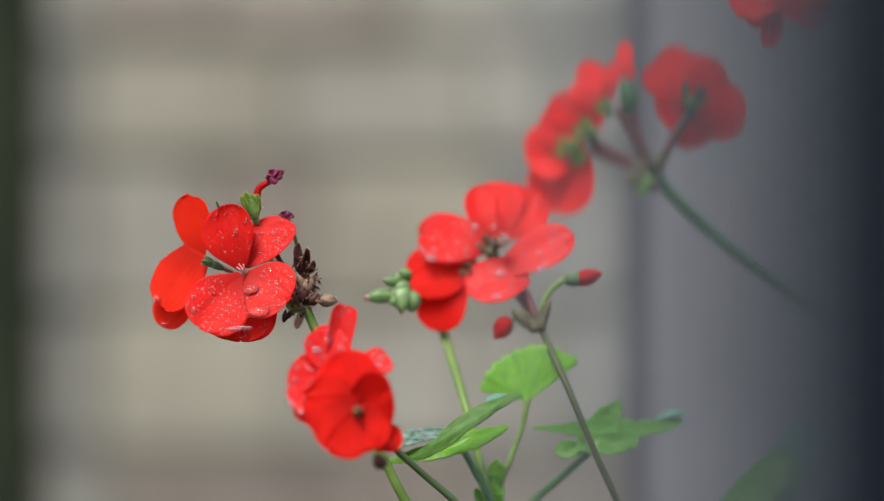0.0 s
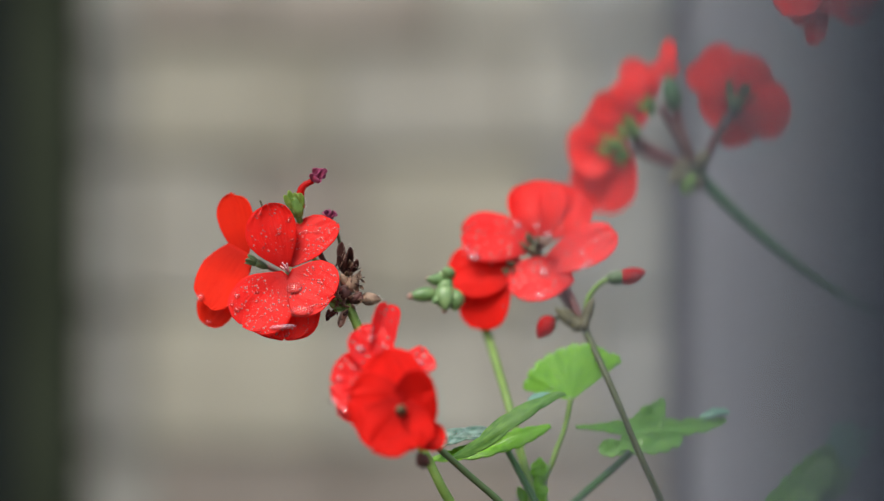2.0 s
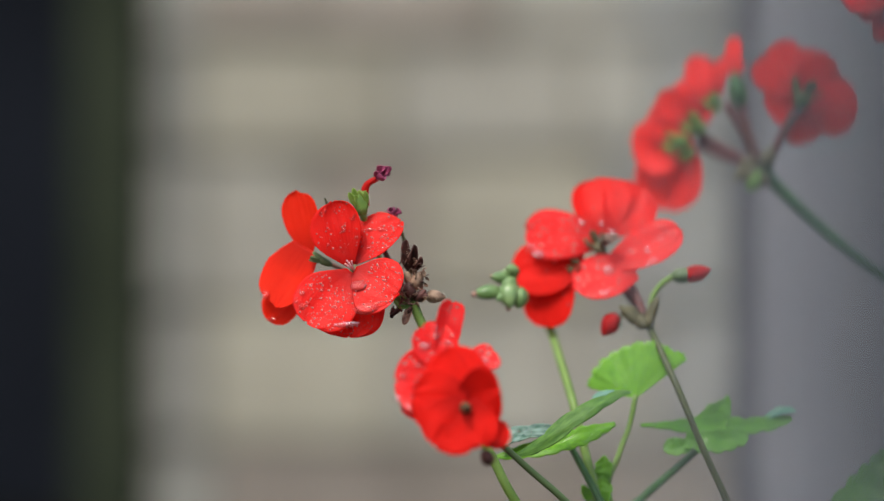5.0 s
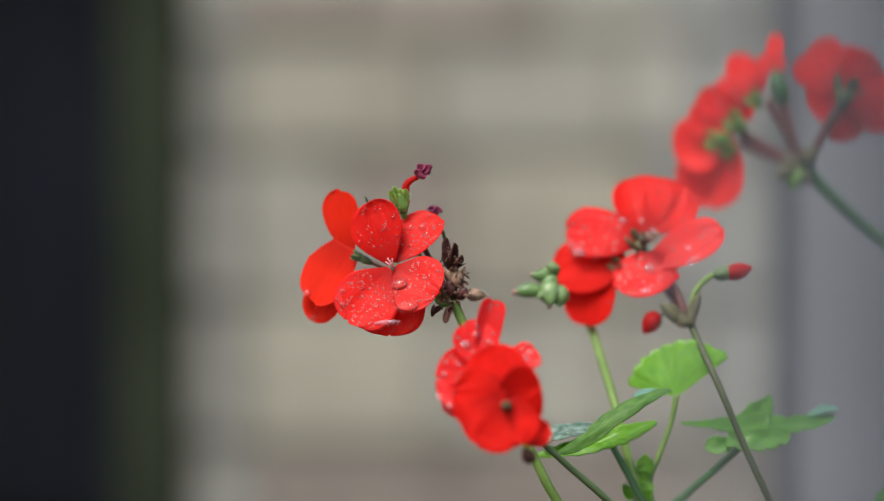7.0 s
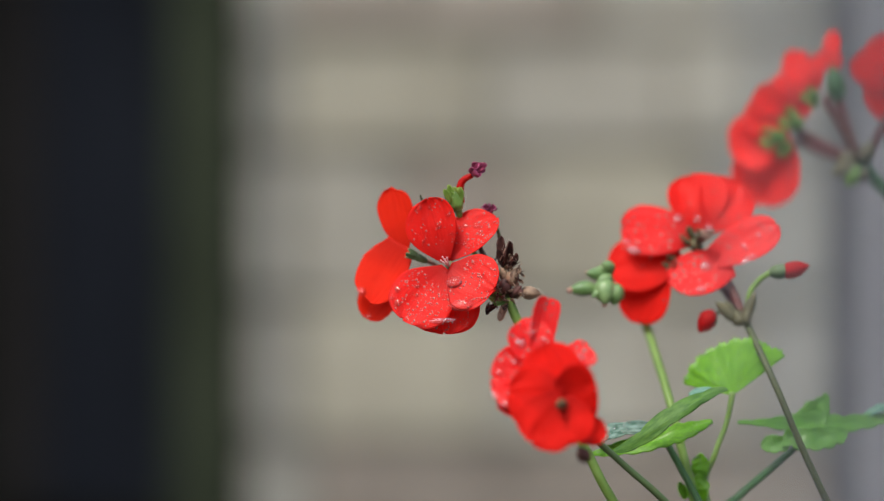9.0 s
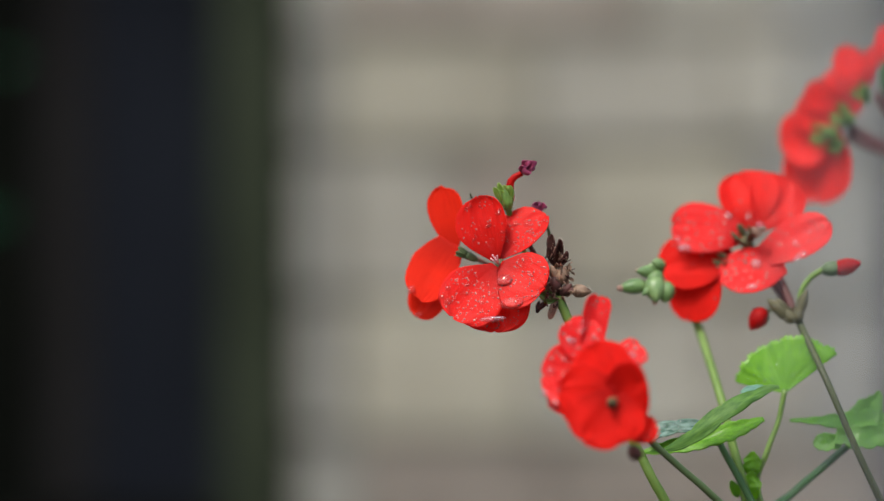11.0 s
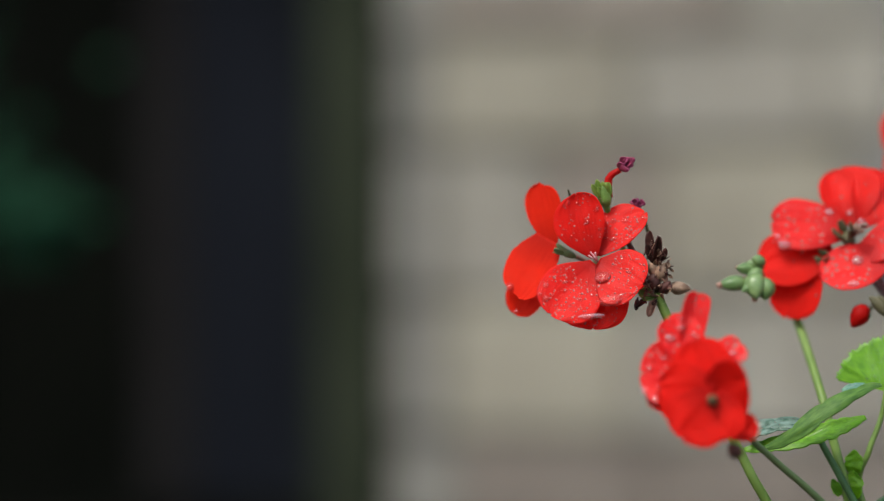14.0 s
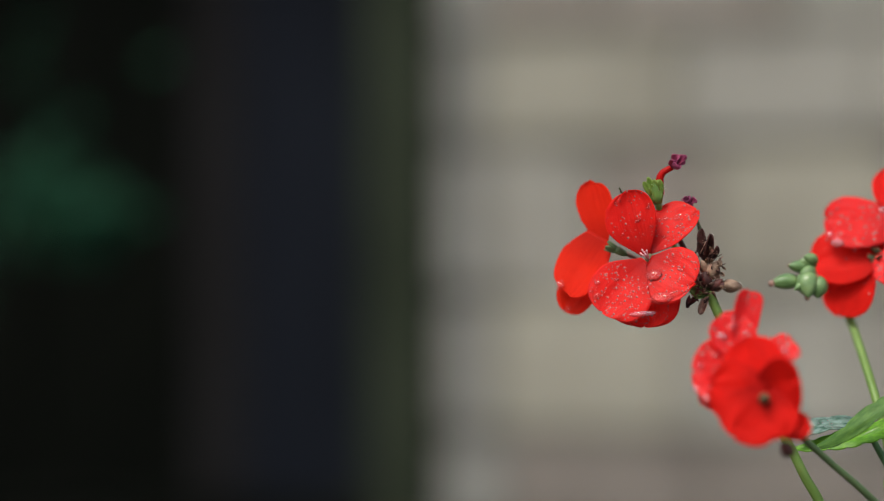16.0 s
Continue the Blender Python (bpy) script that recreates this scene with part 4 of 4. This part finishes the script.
for k, (a, b, r) in enumerate([((371, 139), (328, 119), 14), ((376, 132), (354, 99), 15), ((381, 139), (398, 176), 13), ((384, 129), (376, 104), 13), ((371, 146), (336, 144), 12)]):
    bud(stem5, spot(a, 77.0), spot(b, 76.7), span(r, 83.5), CALYX if k == 1 else BRACT, "bud")
for k, (a, b, left, right, n) in enumerate([
        ((442, 268), (368, 322), 30, 40, (-0.2, -1, 0.2)), ((442, 278), (408, 360), 34, 32, (-0.1, -1, 0.1)), ((444, 262), (396, 230), 30, 44, (-0.2, -1, 0)),
        ((442, 268), (512, 308), 52, 46, (0.2, -1, -0.1)), ((444, 262), (546, 236), 52, 50, (0.3, -1, 0)), ((442, 256), (474, 190), 46, 48, (0.1, -1, 0.2)), ((444, 260), (460, 346), 42, 44, (0.1, -1, 0))]):
    broad_petal(stem5, a, b, left, right, 77.4, 77.9, n, 120 + k, SHADED_RED, claw=0.5, cup=-0.06, curl=0.04, ruffle=0.06)
sepals(stem5, (0.10379, 0.76964, 0.50715), (0.10793, 0.77256, 0.51676), 0.00406, mat=DARK_STEM, open_out=0.9)

# hanging head whose lower edge shows
stem6 = part("flower_stem", tube([(*(0.1407, 0.74, 0.56114), 0.00231), (*(0.1631, 0.75, 0.56036), 0.00254), (*(0.19499, 0.75, 0.52392), 0.00288), (*(0.21606, 0.76, 0.43719), 0.00316), (*ROOT_B, 0.00340)]), DEEP_STEM, plant_b, "tall green flower stalk")
for k, (a, b, w, n) in enumerate([((601, 479), (526, 424), 90, (-0.2, -1, 0.4)), ((604, 474), (554, 400), 50, (-0.1, -1, 0.3)), ((616, 474), (611, 416), 90, (0, -1, 0.5)), ((601, 439), (582, 362), 46, (0.3, -1, -0.2)), ((631, 474), (671, 398), 86, (0.2, -1, 0.3)), ((636, 479), (701, 434), 80, (0.3, -1, 0.3)), ((606, 494), (546, 539), 90, (0, -1, 0.4)), ((626, 499), (656, 564), 90, (0, -1, 0.4))]):
    petal(stem6, spot(a, 73.8), spot(b, 73.2), span(w, 76), n, 0.10, -0.05, 0.12, 140 + k, SHADED_RED if k in (3, 4) else RED, full=0.75)

# leaves of the second plant
s = part("leaf_stalk", tube([(*(0.1358, 0.72, 0.34208), 0.00157), (*(0.15432, 0.73, 0.33127), 0.00157), (*(0.18789, 0.74, 0.33863), 0.00190), (*(0.22644, 0.76, 0.32177), 0.00219)], 10), DEEP_STEM, plant_b, "dark green leaves on a bent stalk")
folded_blade(s, [((500, -452), 70.5, 10, 16), ((540, -426), 70.5, 22, 40), ((574, -398), 70.5, 26, 52), ((598, -374), 70.6, 24, 42), ((610, -358), 70.6, 16, 26), ((618, -348), 70.6, 2, 3)], (-0.2, -0.9, 0.3), LEAF, 6.1, teeth=7, cut=0.4)
folded_blade(s, [((546, -436), 71.9, 30, 40), ((586, -408), 72.1, 30, 50), ((626, -396), 72.4, 20, 40), ((656, -392), 72.6, 4, 10)], (0, -0.9, 0.3), LEAF_MATT, 6.6, teeth=5)
folded_blade(s, [((616, -396), 72.7, 8, 8), ((630, -364), 72.8, 26, 44), ((632, -334), 73.0, 26, 56), ((622, -310), 73.1, 6, 12)], (0.1, -0.9, 0.4), LEAF_TEAL, 7.1, teeth=5, cut=0.35)
folded_blade(s, [((612, -356), 73.0, 16, 14), ((646, -340), 73.2, 18, 18), ((686, -322), 73.4, 8, 8), ((712, -310), 73.5, 2, 2)], (0.1, -0.9, 0.5), LEAF_TEAL, 7.4, teeth=4)

# ---- fine hairs on the front head ----
def hairs(parent, line, count, length, seed):
    """Short pale hairs that stand off a stalk or bud; line: its axis as (x, y, z, radius) points."""
    r = random.Random(seed)
    pts = curve(line, 6)
    verts, faces = [], []
    for k in range(count):
        t = r.random()
        i = r.randrange(len(pts) - 1)
        q = pts[i] * (1 - t) + pts[i + 1] * t
        d = Vector(pts[i + 1][:3] - pts[i][:3]).normalized()
        a = r.uniform(0, 2 * math.pi)
        s = d.orthogonal().normalized()
        out = s * math.cos(a) + d.cross(s) * math.sin(a)
        root = Vector(q[:3]) + out * q[3] * 0.95
        end = root + (out + d * r.uniform(-0.3, 0.3)) * length * r.uniform(0.5, 1.2)
        w = d.cross(out) * 0.00003
        n = len(verts)
        verts += [tuple(root - w), tuple(root + w), tuple(root + d * 0.00005), tuple(end)]
        faces += [(n, n + 1, n + 3), (n + 1, n + 2, n + 3), (n + 2, n, n + 3)]
    me = bpy.data.meshes.new("hairs")
    me.from_pydata(verts, [], faces)
    me.materials.append(HAIR)
    ob = new("hairs", me)
    ob.parent = parent
    return tagged(ob, kind="stuff")


hairs(stem, [(*(-0.04945, 0.67, 0.43016), 0.00180), (*(-0.04518, 0.67, 0.42039), 0.00170), (*(-0.03337, 0.67, 0.39902), 0.00170)], 260, 0.0009, 1)
hairs(stem, [(*(-0.04633, 0.669, 0.43263), 0.00120), (*(-0.0424, 0.668, 0.43225), 0.00221), (*(-0.0393, 0.667, 0.43187), 0.00200), (*(-0.03646, 0.667, 0.43146), 0.00060)], 200, 0.0007, 2)
hairs(stem, [(*(-0.04917, 0.669, 0.43466), 0.00120), (*(-0.04768, 0.668, 0.43793), 0.00241), (*(-0.04619, 0.667, 0.44119), 0.00100)], 160, 0.0007, 3)
hairs(stem, [(*(-0.04952, 0.671, 0.44073), 0.00200), (*(-0.04925, 0.67, 0.44583), 0.00261), (*(-0.04958, 0.669, 0.45193), 0.00100)], 160, 0.0008, 4)
hairs(stem, [(*(-0.06756, 0.67, 0.4615), 0.00203), (*(-0.06817, 0.67, 0.46618), 0.00346), (*(-0.06878, 0.67, 0.47004), 0.00305)], 160, 0.0007, 5)
hairs(stem, [(*(-0.05609, 0.674, 0.46157), 0.00051), (*(-0.05384, 0.674, 0.45604), 0.00061), (*(-0.05184, 0.672, 0.44786), 0.00071)], 90, 0.0006, 6)

# ---- water on the petals ----
def on_petal(at, u, v):
    e = 0.02
    n = (at(u + e, v) - at(u - e, v)).cross(at(u, v + e) - at(u, v - e)).normalized()
    n = -n if n.y > 0 else n
    return at(u, v) + n * 0.00014, n


rng = random.Random(8)
ball = bmesh.new()
bmesh.ops.create_icosphere(ball, subdivisions=1, radius=1.0)
ball_v = np.array([v.co for v in ball.verts])
ball_f = np.array([[v.index for v in f.verts] for f in ball.faces if f.calc_center_median().z > -0.1])
ball.free()
all_v, all_f = [], []


def droplets(name, label, mat):
    """One mesh of the drops gathered so far."""
    me = bpy.data.meshes.new(name)
    me.from_pydata(np.concatenate(all_v).tolist(), [], np.concatenate(all_f).tolist())
    me.shade_smooth()
    me.materials.append(mat)
    all_v.clear()
    all_f.clear()
    return tagged(new(name, me), label, "droplets", kind="stuff")


for i, (at, owner, width, mat) in enumerate(SURFACES):
    if width < 0.008 or i in (5, 6, 7) or owner not in (stem, stem2, stem3):
        continue
    for k in range(int(width * ((5000 if i == 0 else 13000) if owner == stem else 6000 if mat is SOAKED else 700 if owner == stem3 else 0))):
        u, v = rng.uniform(0.25, 0.96), rng.uniform(-0.88, 0.88)
        q, n = on_petal(at, u, v)
        r = 0.00009 + 0.00045 * rng.random() ** 4 if owner == stem else 0.0001 + 0.0008 * rng.random() ** 4
        m = n.to_track_quat("Z", "Y").to_matrix() @ Matrix.Diagonal((r, r, r * 0.6))
        all_f.append(ball_f + len(all_f) * len(ball_v))
        all_v.append(ball_v @ np.array(m).T + np.array(q))
droplets("water_droplets", "fine rain droplets on the red petals", FINE_WATER)
for i, a0, a1, count in ((0, -1.0, 1.0, 25),):
    at, half = LEAVES[i]
    for k in range(count):
        t, a = rng.uniform(0.25, 0.97), rng.uniform(a0, a1)
        n = (at(t + 0.01, a) - at(t - 0.01, a)).cross(at(t, a + 0.01) - at(t, a - 0.01)).normalized()
        n = -n if n.z < 0 else n
        r = 0.00015 + 0.0006 * rng.random() ** 3
        m = n.to_track_quat("Z", "Y").to_matrix() @ Matrix.Diagonal((r, r, r * 0.6))
        all_f.append(ball_f + len(all_f) * len(ball_v))
        all_v.append(ball_v @ np.array(m).T + np.array(at(t, a) + n * 0.00025))
for k in range(110):
    v = wet_blade.data.vertices[rng.randrange(len(wet_blade.data.vertices))]
    r = 0.00015 + 0.0007 * rng.random() ** 3
    all_f.append(ball_f + len(all_f) * len(ball_v))
    all_v.append(ball_v @ np.diag((r, r, r * 0.6)) + np.array(v.co) + np.array((rng.uniform(-0.001, 0.001), -0.0003, rng.uniform(-0.0005, 0.0008))))
droplets("water_droplets", "fine rain droplets on the green leaves", CLEAR_WATER)
third = [x for x in SURFACES if x[1] is stem3]


def foremost(surfaces, x, y):
    """The petal point nearest to the line of sight through spot (x, y), the foremost petal first."""
    best = None
    for at, *rest in surfaces:
        for i in range(2, 40):
            for j in range(-19, 20):
                q = at(i / 41, j / 20)
                k = 0.6585 / 0.0002 / q.y
                off = math.hypot(q.x * k - x, (q.z - EYE) * k - y)
                cost = max(off, 3.0) + q.y * 1000
                if off < 9 and (best is None or cost < best[0]):
                    best = (cost, at, i / 41, j / 20)
    return best[1:] if best else None


second = [x for x in SURFACES if x[1] is stem2 and x[3] is SOAKED]
placed = [(SURFACES[:8], -339, -67, 13, 1.2, WATER), (SURFACES[:8], -327, -108, 15, 1.5, WATER), (SURFACES[:8], -356, -144, 9, 2.8, GLINT_WATER), (SURFACES[:8], -509, -86, 9, 1.0, WATER),
          (third, 105, -39, 10, 1.0, GLINT_WATER), (third, -18, -11, 10, 1.2, GLINT_WATER), (third, -31, 3, 6, 1.0, GLINT_WATER),
          (third, 56, 45, 8, 1.0, GLINT_WATER), (third, 113, 27, 8, 1.0, GLINT_WATER), (third, 93, 42, 6, 1.0, GLINT_WATER),
          (third, 98, -80, 8, 1.3, GLINT_WATER), (third, 171, -3, 6, 1.0, GLINT_WATER), (third, 187, -21, 6, 1.0, GLINT_WATER),
          (third, 175, -31, 7, 1.2, GLINT_WATER), (third, 195, 14, 5, 1.0, GLINT_WATER), (second, -269, -269, 10, 1.5, GLINT_WATER),
          (second, -245, -283, 9, 1.3, GLINT_WATER), (second, -238, -263, 6, 1.0, GLINT_WATER), (second, -207, -159, 8, 1.0, GLINT_WATER),
          (second, -205, -143, 6, 1.0, GLINT_WATER), (second, -221, -175, 9, 1.2, GLINT_WATER), (second, -119, -200, 10, 1.2, GLINT_WATER),
          (second, -259, -229, 5, 1.0, GLINT_WATER), (second, -181, -169, 5, 1.0, GLINT_WATER), (second, -233, -209, 5, 1.0, GLINT_WATER)]
for surfaces, x, y, size, g, mat in placed:
    hit = foremost(surfaces, x, y)
    if hit:
        q, n = on_petal(*hit)
        bm = bmesh.new()
        dome(bm, q, n, span(size, q.y * 100), 0.5, g)
        tagged(part("water_drop", smooth(bm), mat), "rain drop on a red petal, glint mixed into its colour", "water drop", "rain drops on the flowers")
spots = [(SURFACES[k][0], u, v, r, g) for k, u, v, r, g in ((3, 0.86, 0.55, 0.0014, 1.0), (3, 0.70, 0.75, 0.0011, 1.0), (0, 0.55, 0.3, 0.0009, 1.0), (1, 0.7, -0.3, 0.0014, 1.0), (1, 0.55, -0.55, 0.0011, 1.0), (7, 0.95, 0.0, 0.0014, 1.4))]
for k in range(46):
    spots.append((SURFACES[rng.choice((1, 1, 2, 3, 3, 4, 0))][0], rng.uniform(0.25, 0.95), rng.uniform(-0.85, 0.85), rng.uniform(0.0004, 0.0009), rng.uniform(1.0, 1.4)))
for at, u, v, r, g in spots:
    q, n = on_petal(at, u, v)
    bm = bmesh.new()
    dome(bm, q, n, r, 0.42, g)
    tagged(part("water_drop", smooth(bm), WATER), "rain drop on a red petal, glint mixed into its colour", "water drop", "rain drops on the flowers")
bm = bmesh.new()
dome(bm, (0.03015, 0.704, 0.4345), (0, -1, 0.2), 0.00191, 1.0)
tagged(part("water_drop", smooth(bm), GLINT_WATER), "rain drop hanging under a red petal, glint in its colour", "water drop", "rain drops on the flowers")

# ---- stone blocks of the wall ----
# each course: height, then the width and stone of each block from the mossy end on
COURSES = [
    (0.148, ((0.10, END_STONE), (0.30, LOW_SHADED_STONE), (0.25, LOW_SHADED_STONE), (0.30, LOW_SHADED_STONE))),
    (0.212, ((0.085, END_STONE), (0.28, TAN_STONE), (0.27, STONE), (0.15, STONE), (0.13, HAZE_GREY_STONE))),
    (0.230, ((0.075, END_STONE), (0.17, STONE), (0.17, BROWN_STONE), (0.27, TAN_STONE), (0.22, HAZE_GREY_STONE))),
    (0.170, ((0.07, END_STONE), (0.30, TAN_STONE), (0.28, STONE), (0.12, STONE), (0.14, HAZE_GREY_STONE))),
    (0.205, ((0.07, END_STONE), (0.19, BROWN_STONE), (0.27, BROWN_STONE), (0.20, STONE), (0.18, HAZE_GREY_STONE))),
    (0.190, ((0.08, END_STONE), (0.30, STONE), (0.26, TAN_STONE), (0.27, STONE))),
]
rng = random.Random(11)
z = 0.0
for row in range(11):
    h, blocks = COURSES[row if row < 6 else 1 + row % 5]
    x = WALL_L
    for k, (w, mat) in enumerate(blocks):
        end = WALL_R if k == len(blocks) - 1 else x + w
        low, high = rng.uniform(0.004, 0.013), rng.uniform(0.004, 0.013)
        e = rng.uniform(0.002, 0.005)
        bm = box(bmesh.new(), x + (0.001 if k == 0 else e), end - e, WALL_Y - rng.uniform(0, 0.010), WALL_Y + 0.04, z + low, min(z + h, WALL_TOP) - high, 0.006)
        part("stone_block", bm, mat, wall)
        x = end
    z += h
